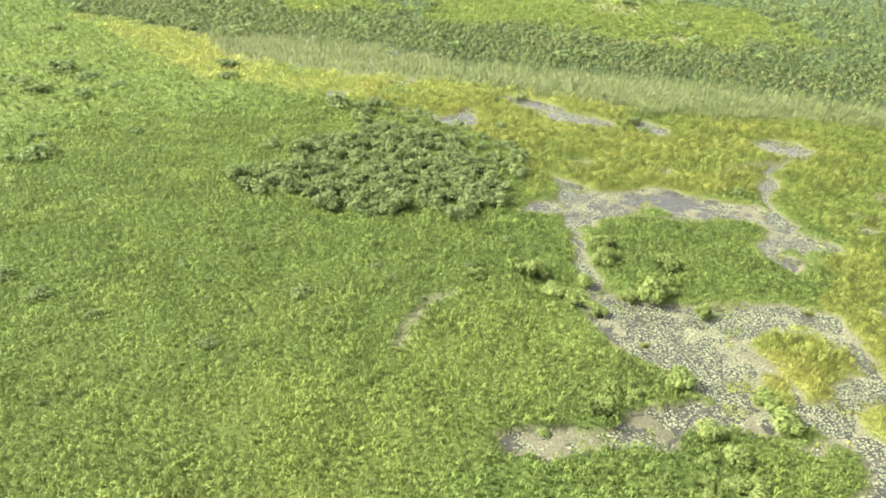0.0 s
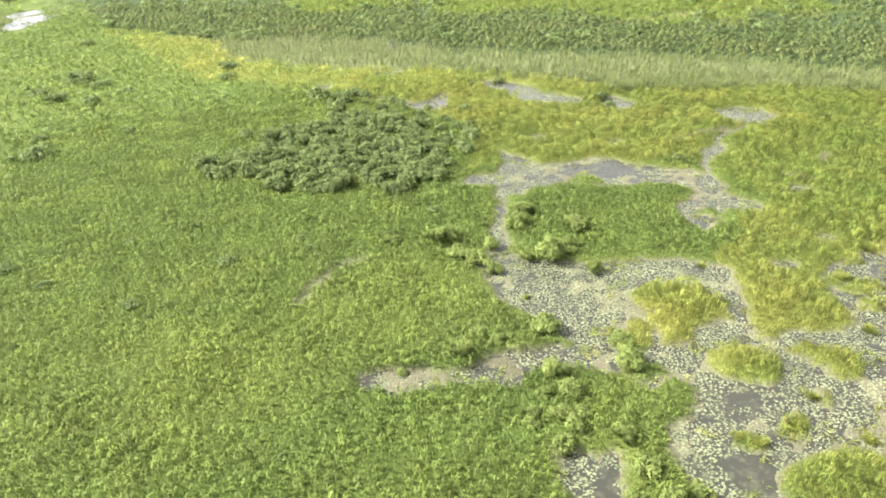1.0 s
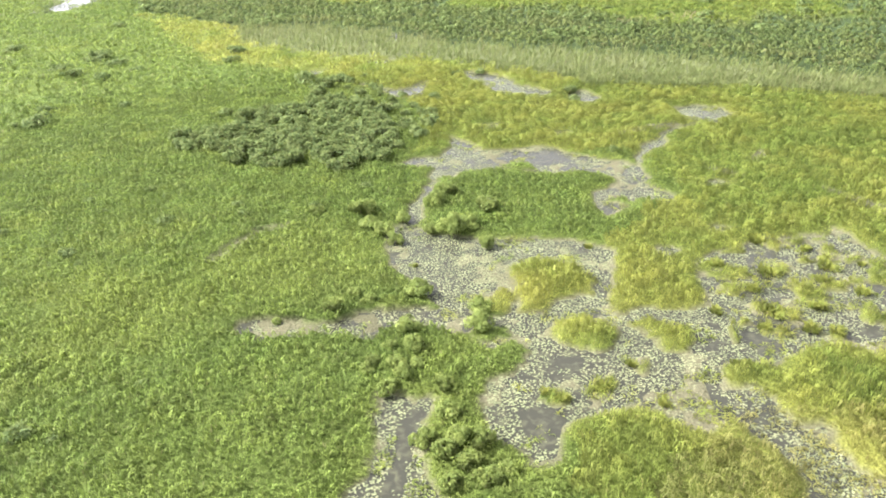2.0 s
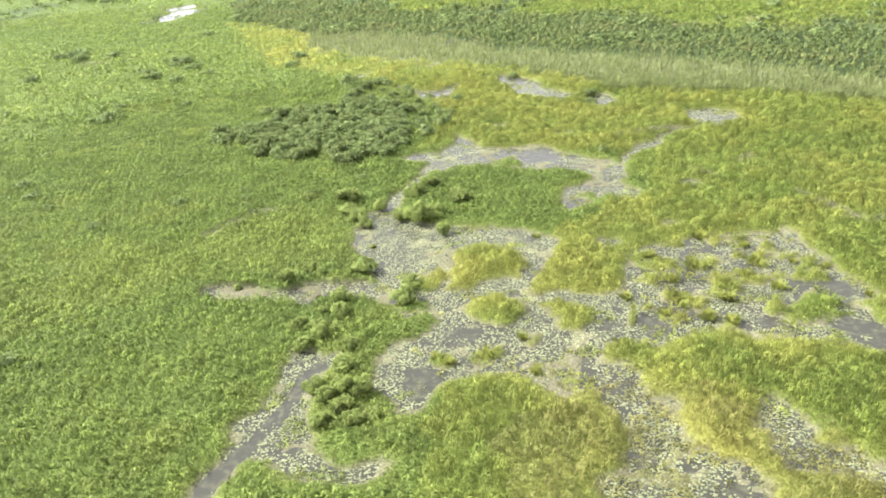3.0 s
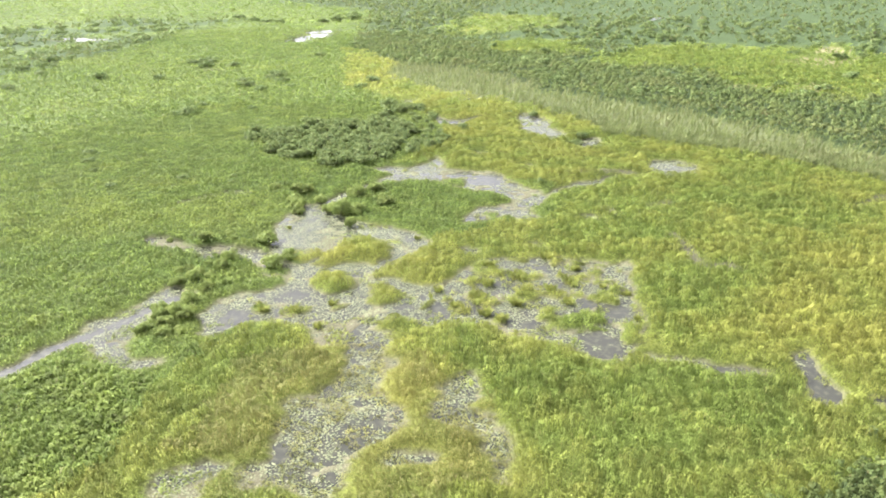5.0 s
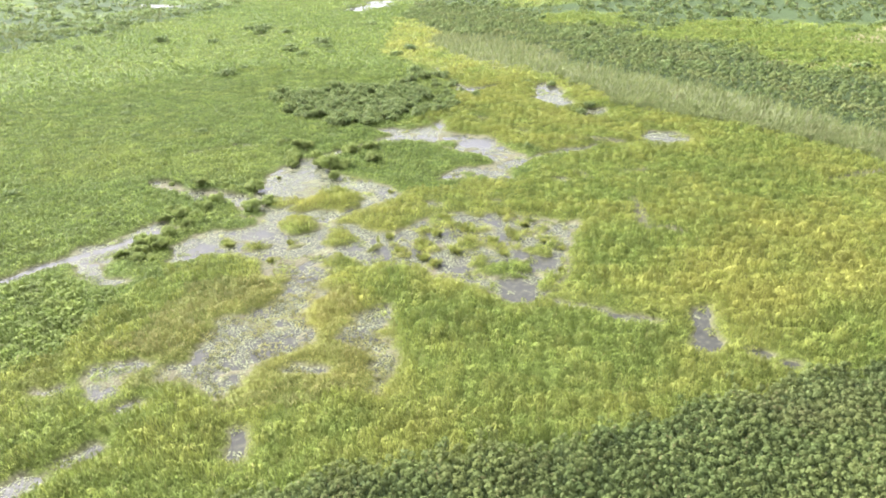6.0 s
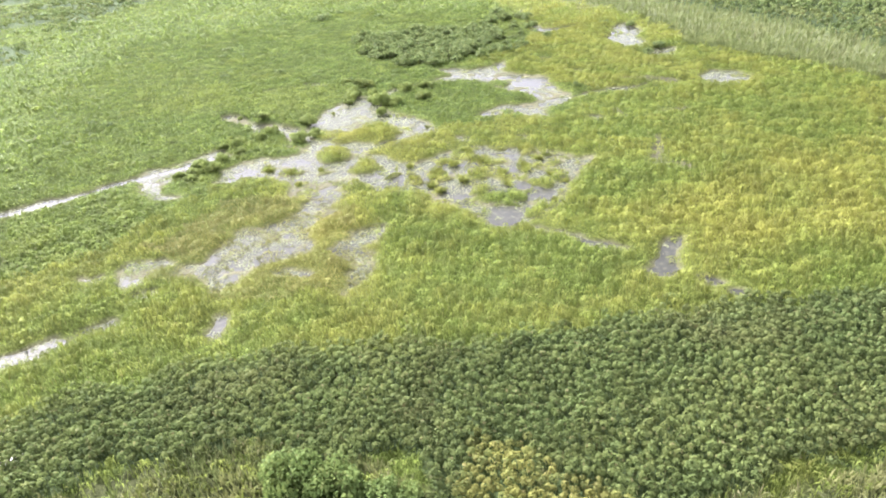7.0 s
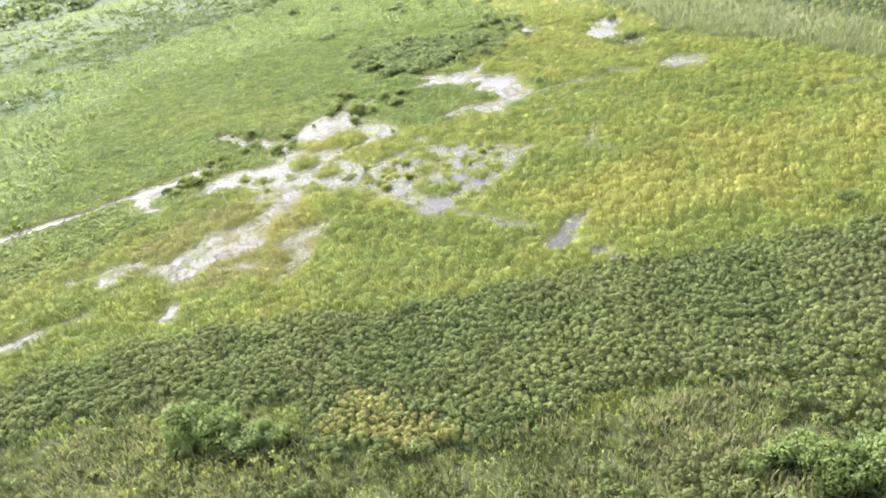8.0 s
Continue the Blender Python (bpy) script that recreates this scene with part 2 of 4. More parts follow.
GOLDEN_GRASS = [[(-102, 248), (-96, 260), (-72, 251), (-60, 237), (-78, 232)], [(-64, 188), (-61, 211), (-36, 198), (-19, 176), (-35, 172), (-51, 175)]]
FAR_MEADOWS = [[(-100, 329), (-120, 430), (-78, 467), (-36, 384), (-55, 346), (-66, 302)], [(-39, 280), (-33, 315), (-10, 313), (15, 273), (3, 265), (-21, 262)],
               [(22, 244), (21, 294), (42, 322), (73, 315), (101, 335), (118, 315), (150, 290), (150, 215), (114, 220), (97, 207), (79, 210), (61, 244)]]
STRAW_PATCHES = [[(80, 268), (84, 285), (95, 300), (110, 292), (104, 276)], [(72, 217), (78, 226), (100, 229), (104, 220)], [(90, 310), (98, 324), (110, 318)]]
TAN_STREAKS = [[(86, 84), (89, 79), (92, 74), (96.6, 74.8)], [(60, 109), (65, 112), (71, 114)], [(72, 92), (75, 90)], [(79, 96), (81.5, 99)], [(111, 111), (115, 117), (118, 121)]]
BAND_X = [-400, -190, -134, -90, -51, -25, 1, 28, 47, 71, 92, 111, 140, 200, 500]
BAND_LOW = [520, 420, 320, 251, 223, 218, 209, 188, 178, 173, 160, 151, 140, 122, 10]
BAND_HIGH = [900, 720, 560, 302, 280, 258, 252, 236, 233, 222, 203, 199, 180, 140, 30]
REED_X, REED_LOW = [-90, -55, -38, -11, 29, 47, 63, 86, 103, 160, 500], [260, 232, 192, 178, 166, 153, 141, 138, 133, 108, -10]


POOL_STREAKS = [([(68.6, -11.4), (69.3, -8.9), (69.5, -6.1)], 1.3), ([(69.9, -2.7), (69.8, -0.2)], 0.6), ([(79, 8), (81, 6)], 0.9), ([(57.2, 0.6), (58.8, 2.4)], 0.5), ([(66.7, 4), (67.1, 5.9)], 0.5), ([(75.2, 18.3), (78.1, 19.6)], 0.6)]
SHALLOWS = (LAGOON_WEST, LAGOON_EAST, SLOUGH, SLOUGH_SIDE, SLOUGH_POOL, BACKWATER, POND_UPPER, MUD_BANK)


def open_water(x, y):
    """Metres inside open water; negative on land."""
    wet = np.full(x.shape, -1e9)
    for n, outline in enumerate((POND_UPPER, POND_FAR, POND_SMALL, POND_EAST, POND_FAR_WEST, POND_BEND, LAGOON_WEST, LAGOON_EAST, SLOUGH, SLOUGH_SIDE, SLOUGH_POOL, BACKWATER, POOL_EAST, LAKE_WEST)):
        wet = np.maximum(wet, inside(x, y, outline, 1.6 if n in (8, 9) else 0.9, 3 + n) + (0.9 if n in (1, 2, 3, 4, 13) else 0.3))
    bank = inside(x, y, MUD_BANK, 1.2, 40)
    wet = np.maximum(wet, np.where(bank > -0.5, 0.9 * (rough_noise(x, y, 2.2, 41) - 0.30), -1e9))
    for line, half in [(CREEK, 1.0), (CREEK[:7], 1.7), (CHANNEL_NORTH, 0.5), (CHANNEL_NORTH[:3], 1.0), (CHANNEL_EAST, 0.45), (RILL, 0.5)] + POOL_STREAKS:
        wet = np.maximum(wet, along(x, y, line, half, 0.6))
    for px, py, r in SMALL_POOLS:
        wet = np.maximum(wet, r * (0.55 + 0.9 * rough_noise(x, y, 2.0, 8)) - np.hypot(x - px, (y - py) * 1.3))
    west_lake = (x < -110) & (x > -180) & (y > 235) & (y < 380)
    wet = np.where(west_lake, np.minimum(wet, 25 * (0.56 - rough_noise(x, y, 7, 99))), wet)
    for n, outline in enumerate(ISLANDS + MORE_ISLANDS + POND_ISLANDS):
        wet = np.minimum(wet, -inside(x, y, outline, 0.9, 60 + n) + 1.6 * (rough_noise(x, y, 2.4, 55 + n) - 0.55))
    wet = wet + 1.3 * (rough_noise(x, y, 1.6, 97) - 0.5)
    # small grass islets breaking up the lagoon
    islet = rough_noise(x, y, 2.6, 91) - 0.60
    east = inside(x, y, LAGOON_EAST, 0)
    for outline in CLEAR_WATER:
        islet = np.where(inside(x, y, outline, 0.8, 66) > -0.3, -1, islet)
    return np.minimum(wet, np.where((east > 0) & (islet > -0.5), -islet * 10, 1e9))


def flats(x, y, wet):
    """From 0 to 1: shoals of silt and rotting leaves that just break the surface of the shallows."""
    result = np.zeros(x.shape)
    k = np.flatnonzero(wet > 0)
    px, py = x[k], y[k]
    shoal = np.clip((0.6 * rough_noise(px, py, 3.2, 121) + 0.4 * rough_noise(px, py, 1.2, 122) - 0.545) * 9, 0, 1)
    near = np.max([inside(px, py, outline, 0) for outline in SHALLOWS], axis=0) > -1.5
    for outline in CLEAR_WATER:
        shoal = np.where(inside(px, py, outline, 1.2, 66) > -0.3, 0, shoal)
    result[k] = np.where(near & (along(px, py, CREEK, 0.9, 0.5) < 0), shoal, 0)
    return result


def worn(x, y):
    """Metres inside the thin tan streaks where the meadow grass has died back."""
    return np.max([along(x, y, line, 0.75, 1.1, 45 + n) for n, line in enumerate(TAN_STREAKS)], axis=0)


def bare(x, y):
    """Trampled or muddy places where little grows."""
    return np.maximum(inside(x, y, MUD_BANK, 1.2, 40) + 0.4, along(x, y, BARE_STREAK, 0.7, 1.2)) > 0


def cover(x, y):
    """What grows at each place: a dict of weights from 0 to 1."""
    wet = open_water(x, y)
    jx, jy = x + 10 * (rough_noise(x, y, 12, 21) - 0.5), y + 10 * (rough_noise(x, y, 12, 22) - 0.5)
    low, high, reed = np.interp(jx, BAND_X, BAND_LOW), np.interp(jx, BAND_X, BAND_HIGH), np.interp(jx, REED_X, REED_LOW)
    band = (jy > low) & (jy < high)
    beyond = (jy >= high)
    papyrus = inside(x, y, PAPYRUS_STAND, 2.0, 11) + 5 * (rough_noise(x, y, 1.6, 140) - 0.5) > 0
    mixed = (inside(x, y, REED_MIX, 2.0, 12) > 0) & ~papyrus
    pale = (jy > reed) & (jy <= low) & (jx > -62) & ~papyrus & ~mixed
    yellow = inside(x, y, YELLOW_GRASS, 3.0, 13) > 0
    lush = inside(x, y, LUSH_GREEN, 1.2, 14) > 0
    dead = np.clip(inside(x, y, DEAD_GRASS, 3.0, 15) / 5, 0, 1) * (0.25 + 0.9 * rough_noise(x, y, 5, 16))
    patch = rough_noise(x, y, 45, 17)
    west = inside(x, y, WEST_SCRUB, 9.0, 77) > 0
    woods = (x < -380 - 0.65 * (y - 73)) & (x < -300)
    open_far = np.max([inside(x, y, outline, 9.0, 19) for outline in FAR_MEADOWS], axis=0) + 26 * (rough_noise(x, y, 11, 18) - 0.5)
    scrub = (west & (rough_noise(x, y * 0.6, 16, 78) > 0.40)) | woods | (beyond & (open_far < 0) & (jx > -150)) | (beyond & (y > 420))
    band = band & ~scrub
    return dict(wet=wet, papyrus=papyrus, mixed=mixed, band=band & ~papyrus & ~mixed, pale=pale & ~band, yellow=yellow & ~band & ~pale & ~papyrus & ~mixed & ~beyond, lush=lush,
                dead=dead, lime=np.clip(np.max([inside(x, y, o, 3.0, 26) for o in LIME_SEDGE], axis=0) / 5 + 0.3, 0, 1), fresh=np.clip(inside(x, y, FRESH_GRASS, 3.0, 23) / 3, 0, 1), golden=np.max([inside(x, y, o, 4.0, 24) for o in GOLDEN_GRASS], axis=0) > 0, straw=np.max([inside(x, y, o, 5.0, 25) for o in STRAW_PATCHES], axis=0) > 0, scrub=scrub, beyond=beyond, patch=patch)


# ---- materials ----
def leaf_material(name, young, old, dry, gloss=0.62, through_light=0.42, patchy=0.3, shine=0.22, calm=1.25, tufted=False):
    """Leaves: colour from young to old by plant, some dry blades, thin enough for light to pass."""
    m = bpy.data.materials.new(name)
    m.use_nodes = True
    t, link = m.node_tree.nodes, m.node_tree.links.new
    t.clear()
    out, mix = t.new("ShaderNodeOutputMaterial"), t.new("ShaderNodeMixShader")
    skin, glow = t.new("ShaderNodeBsdfPrincipled"), t.new("ShaderNodeBsdfTranslucent")
    tone, isle, place = t.new("ShaderNodeAttribute"), t.new("ShaderNodeNewGeometry"), t.new("ShaderNodeTexCoord")
    tone.attribute_name = "tone"
    grain = t.new("ShaderNodeTexNoise")
    grain.inputs["Scale"].default_value, grain.inputs["Detail"].default_value = 0.35, 4
    link(place.outputs["Object"], grain.inputs["Vector"])
    first, second, third = t.new("ShaderNodeMixRGB"), t.new("ShaderNodeMixRGB"), t.new("ShaderNodeHueSaturation")
    first.inputs[1].default_value, first.inputs[2].default_value = (*old, 1), (*young, 1)
    link(tone.outputs["Fac"], first.inputs[0])
    step = t.new("ShaderNodeMapRange")
    step.inputs[1].default_value, step.inputs[2].default_value = 0.93, 1.0
    step.inputs[4].default_value = 0.8
    link(isle.outputs["Random Per Island"], step.inputs[0])
    link(step.outputs[0], second.inputs[0])
    link(first.outputs[0], second.inputs[1])
    second.inputs[2].default_value = (*dry, 1)
    wide = t.new("ShaderNodeMapRange")
    wide.inputs[1].default_value, wide.inputs[2].default_value, wide.inputs[3].default_value, wide.inputs[4].default_value = 0.3, 0.7, 0.72, 1.28
    link(grain.outputs[0], wide.inputs[0])
    link(wide.outputs[0], third.inputs["Value"])
    link(second.outputs[0], third.inputs["Color"])
    broad, spread, fourth = t.new("ShaderNodeTexNoise"), t.new("ShaderNodeMapRange"), t.new("ShaderNodeMixRGB")
    broad.inputs["Scale"].default_value, broad.inputs["Detail"].default_value, broad.inputs["Distortion"].default_value = 0.06, 6, 0.6
    link(place.outputs["Object"], broad.inputs["Vector"])
    spread.inputs[1].default_value, spread.inputs[2].default_value, spread.inputs[4].default_value = 0.50, 0.72, patchy
    link(broad.outputs[0], spread.inputs[0])
    link(spread.outputs[0], fourth.inputs[0])
    link(third.outputs[0], fourth.inputs[1])
    fourth.inputs[2].default_value = (*dry, 1)
    third = fourth
    link(third.outputs[0], skin.inputs["Base Color"])
    link(third.outputs[0], glow.inputs["Color"])
    skin.inputs["Roughness"].default_value = gloss
    skin.inputs["Specular IOR Level"].default_value = shine
    # blades arch over, so that a clump is lit as a soft mound
    ease, unit = t.new("ShaderNodeVectorMath"), t.new("ShaderNodeVectorMath")
    ease.operation, unit.operation = "ADD", "NORMALIZE"
    ease.inputs[1].default_value = (0, 0, calm)
    if tufted:        # the leaves of a tussock face outwards over its round top
        tuft, firm = t.new("ShaderNodeAttribute"), t.new("ShaderNodeVectorMath")
        tuft.attribute_name, firm.operation = "tuft", "SCALE"
        firm.inputs["Scale"].default_value = calm
        link(tuft.outputs["Vector"], firm.inputs[0])
        link(firm.outputs[0], ease.inputs[1])
    link(isle.outputs["Normal"], ease.inputs[0])
    link(ease.outputs[0], unit.inputs[0])
    link(unit.outputs[0], skin.inputs["Normal"])
    mix.inputs[0].default_value = through_light
    link(skin.outputs[0], mix.inputs[1])
    link(glow.outputs[0], mix.inputs[2])
    link(mix.outputs[0], out.inputs[0])
    return m


SEDGE_HUES = (0.215, 0.276, 0.056), (0.128, 0.196, 0.041)        # young and old leaves
GRASS_HUES = (0.308, 0.322, 0.064), (0.176, 0.240, 0.045)
SEDGE = leaf_material("sedge_leaves", *SEDGE_HUES, (0.20, 0.20, 0.08), through_light=0.48, patchy=0.14, shine=0.1, calm=2.2, tufted=True)
GRASS = leaf_material("marsh_grass_leaves", *GRASS_HUES, (0.27, 0.255, 0.085), through_light=0.45, patchy=0.10, shine=0.1, calm=2.2, tufted=True)
DRY_GRASS = leaf_material("dry_grass_leaves", (0.300, 0.290, 0.075), (0.185, 0.205, 0.058), (0.28, 0.24, 0.11), through_light=0.45, patchy=0.4, shine=0.1, calm=2.0, tufted=True)
REED = leaf_material("pale_reed_leaves", (0.205, 0.235, 0.080), (0.150, 0.195, 0.060), (0.25, 0.23, 0.125), shine=0.1)
OLIVE_REED = leaf_material("olive_reed_leaves", (0.255, 0.262, 0.088), (0.130, 0.165, 0.050), (0.29, 0.26, 0.13), patchy=0.4, shine=0.1)
PAPYRUS = leaf_material("papyrus_rays", (0.176, 0.204, 0.058), (0.098, 0.138, 0.042), (0.18, 0.16, 0.07), 0.62, 0.4, patchy=0.25, shine=0.06, calm=2.0, tufted=True)
YELLOW_PAPYRUS = leaf_material("yellowing_papyrus_rays", (0.196, 0.204, 0.052), (0.118, 0.146, 0.042), (0.23, 0.20, 0.08), 0.62, 0.4, patchy=0.3, shine=0.06, calm=2.0, tufted=True)
BUSH = leaf_material("bush_leaves", (0.282, 0.340, 0.086), (0.152, 0.222, 0.060), (0.23, 0.25, 0.09), through_light=0.4, patchy=0.2, shine=0.06, calm=1.6, tufted=True)
SHRUB = leaf_material("shrub_leaves", (0.265, 0.318, 0.098), (0.135, 0.195, 0.066), (0.22, 0.235, 0.09), through_light=0.4, patchy=0.15, shine=0.06, calm=1.6, tufted=True)


def plain_material(name, colour, rough=0.8, spread=0.25, size=3.0, bump=0.0, metal=0.0):
    m = bpy.data.materials.new(name)
    m.use_nodes = True
    t, link = m.node_tree.nodes, m.node_tree.links.new
    skin = t["Principled BSDF"]
    place, grain, shade = t.new("ShaderNodeTexCoord"), t.new("ShaderNodeTexNoise"), t.new("ShaderNodeHueSaturation")
    grain.inputs["Scale"].default_value, grain.inputs["Detail"].default_value = size, 6
    link(place.outputs["Object"], grain.inputs["Vector"])
    span = t.new("ShaderNodeMapRange")
    span.inputs[1].default_value, span.inputs[2].default_value, span.inputs[3].default_value, span.inputs[4].default_value = 0.3, 0.7, 1 - spread, 1 + spread
    link(grain.outputs[0], span.inputs[0])
    link(span.outputs[0], shade.inputs["Value"])
    shade.inputs["Color"].default_value = (*colour, 1)
    link(shade.outputs[0], skin.inputs["Base Color"])
    skin.inputs["Roughness"].default_value, skin.inputs["Metallic"].default_value = rough, metal
    if bump:
        relief = t.new("ShaderNodeBump")
        relief.inputs["Strength"].default_value, relief.inputs["Distance"].default_value = bump, 0.1
        link(grain.outputs[0], relief.inputs["Height"])
        link(relief.outputs[0], skin.inputs["Normal"])
    return m


BARK = plain_material("shrub_bark", (0.15, 0.13, 0.09), 0.9, 0.3, 9.0, 0.5)
LILY = leaf_material("lily_pad_leaf", (0.220, 0.236, 0.120), (0.146, 0.172, 0.082), (0.24, 0.23, 0.13), 0.7, 0.0, shine=0.06)


def water_material():
    m = bpy.data.materials.new("marsh_water")
    m.use_nodes = True
    t, link = m.node_tree.nodes, m.node_tree.links.new
    skin = t["Principled BSDF"]
    skin.inputs["Base Color"].default_value = (0.055, 0.052, 0.036, 1)
    skin.inputs["Roughness"].default_value, skin.inputs["IOR"].default_value, skin.inputs["Specular IOR Level"].default_value = 0.18, 1.33, 0.30
    place, ripple, relief = t.new("ShaderNodeTexCoord"), t.new("ShaderNodeTexNoise"), t.new("ShaderNodeBump")
    ripple.inputs["Scale"].default_value, ripple.inputs["Detail"].default_value = 2.2, 5
    link(place.outputs["Object"], ripple.inputs["Vector"])
    relief.inputs["Strength"].default_value, relief.inputs["Distance"].default_value = 0.35, 0.06
    link(ripple.outputs[0], relief.inputs["Height"])
    link(relief.outputs[0], skin.inputs["Normal"])
    # drifts of weed just under the surface
    weed, span, bed = t.new("ShaderNodeTexNoise"), t.new("ShaderNodeMapRange"), t.new("ShaderNodeMixRGB")
    weed.inputs["Scale"].default_value, weed.inputs["Detail"].default_value, weed.inputs["Distortion"].default_value = 1.1, 7, 0.5
    link(place.outputs["Object"], weed.inputs["Vector"])
    span.inputs[1].default_value, span.inputs[2].default_value = 0.48, 0.72
    link(weed.outputs[0], span.inputs[0])
    link(span.outputs[0], bed.inputs[0])
    bed.inputs[1].default_value, bed.inputs[2].default_value = (0.042, 0.043, 0.030, 1), (0.085, 0.086, 0.050, 1)
    link(bed.outputs[0], skin.inputs["Base Color"])
    return m


def ground_material():
    """Wet soil and the low growth between the taller leaves; its colour also holds the shade among them, less of it far
    off.
    """
    m = bpy.data.materials.new("marsh_floor")
    m.use_nodes = True
    t, link = m.node_tree.nodes, m.node_tree.links.new
    skin = t["Principled BSDF"]
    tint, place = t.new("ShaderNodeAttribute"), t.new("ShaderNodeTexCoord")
    tint.attribute_name = "shaded_plants"
    fine, broad = t.new("ShaderNodeTexNoise"), t.new("ShaderNodeTexNoise")
    fine.inputs["Scale"].default_value, fine.inputs["Detail"].default_value = 4.0, 8
    broad.inputs["Scale"].default_value, broad.inputs["Detail"].default_value = 0.12, 5
    span, span2, a, b = t.new("ShaderNodeMapRange"), t.new("ShaderNodeMapRange"), t.new("ShaderNodeHueSaturation"), t.new("ShaderNodeHueSaturation")
    for s, noise_node, reach in ((span, fine, 0.36), (span2, broad, 0.16)):
        link(place.outputs["Object"], noise_node.inputs["Vector"])
        s.inputs[1].default_value, s.inputs[2].default_value, s.inputs[3].default_value, s.inputs[4].default_value = 0.3, 0.7, 1 - reach, 1 + reach
        link(noise_node.outputs[0], s.inputs[0])
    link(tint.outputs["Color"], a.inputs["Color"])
    link(span.outputs[0], a.inputs["Value"])
    link(a.outputs[0], b.inputs["Color"])
    link(span2.outputs[0], b.inputs["Value"])
    link(b.outputs[0], skin.inputs["Base Color"])
    skin.inputs["Roughness"].default_value, skin.inputs["Specular IOR Level"].default_value = 0.9, 0.08
    relief = t.new("ShaderNodeBump")
    relief.inputs["Strength"].default_value, relief.inputs["Distance"].default_value = 0.8, 0.22
    link(fine.outputs[0], relief.inputs["Height"])
    link(relief.outputs[0], skin.inputs["Normal"])
    return m


# ---- meshes ----
def mesh_of(name, verts, loops, starts, totals, material, tone=None, tuft=None):
    me = bpy.data.meshes.new(name)
    me.vertices.add(len(verts))
    me.vertices.foreach_set("co", np.ascontiguousarray(verts, dtype=np.float32).ravel())
    me.loops.add(len(loops))
    me.loops.foreach_set("vertex_index", np.ascontiguousarray(loops, dtype=np.int32))
    me.polygons.add(len(starts))
    me.polygons.foreach_set("loop_start", np.ascontiguousarray(starts, dtype=np.int32))
    me.polygons.foreach_set("loop_total", np.ascontiguousarray(totals, dtype=np.int32))
    if tone is not None:
        me.attributes.new("tone", "FLOAT", "POINT").data.foreach_set("value", np.ascontiguousarray(tone, dtype=np.float32))
    if tuft is not None:        # which way the leaves face over the round form they make up
        me.attributes.new("tuft", "FLOAT_VECTOR", "POINT").data.foreach_set("vector", np.ascontiguousarray(tuft, dtype=np.float32).ravel())
    me.update(calc_edges=True)
    me.materials.append(material)
    return me


def blades(roots, sizes, tones, count, reach, rise, tip, width, material, name, lean=(0.0, 0.0), seed=1, foot=0.12, loose=0.35, drape=None, full=None, tuft=None):
    """One mesh of bent leaves: count leaves round each root, out by reach, up by rise at the bend and tip at the end."""
    rng = np.random.default_rng(seed)
    n = len(roots) * count
    root, size, tone = np.repeat(roots, count, 0), np.repeat(sizes, count), np.repeat(tones, count)
    turn = rng.uniform(0, 2 * math.pi, n)
    out = np.stack([np.cos(turn), np.sin(turn), np.zeros(n)], 1)
    side = np.stack([-np.sin(turn), np.cos(turn), np.zeros(n)], 1)
    far = size * reach * rng.uniform(1 - loose, 1 + loose, n)
    up = size * rise * rng.uniform(1 - loose, 1 + loose, n)
    end = size * tip * rng.uniform(1 - 1.3 * loose, 1 + 1.3 * loose, n)
    half = (size * width * rng.uniform(0.7, 1.3, n) / 2)[:, None]
    push = np.stack([size * lean[0], size * lean[1], np.zeros(n)], 1) * rng.uniform(0.5, 1.5, n)[:, None]
    base = root + out * (size * foot * rng.uniform(0, 1, n))[:, None]
    bend = base + out * (far * 0.5)[:, None] + push * 0.4
    point = base + out * far[:, None] + push
    if drape:        # the leaves lie over round tussocks of that size and height
        share = np.repeat(full, count)
        swell, face, lot = tussocks(bend[:, 0], bend[:, 1], *drape)
        bend[:, 2] += share * swell
        point[:, 2] += share * tussocks(point[:, 0], point[:, 1], *drape)[0]
        # tone differs by tussock and rises towards its top
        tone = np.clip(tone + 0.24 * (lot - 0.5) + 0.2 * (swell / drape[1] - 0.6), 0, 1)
    bend[:, 2] += up
    point[:, 2] += end
    twist = rng.uniform(-0.5, 0.5, n)[:, None] * np.array([0, 0, 1.0])
    verts = np.stack([base, bend + (side + twist) * half, point, bend - (side + twist) * half], 1).reshape(-1, 3)
    if drape:
        tuft = np.repeat(face, 4, 0)
    elif tuft is not None:
        tuft = np.repeat(tuft, count * 4, 0)
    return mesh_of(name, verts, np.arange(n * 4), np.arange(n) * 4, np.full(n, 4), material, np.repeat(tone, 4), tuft)


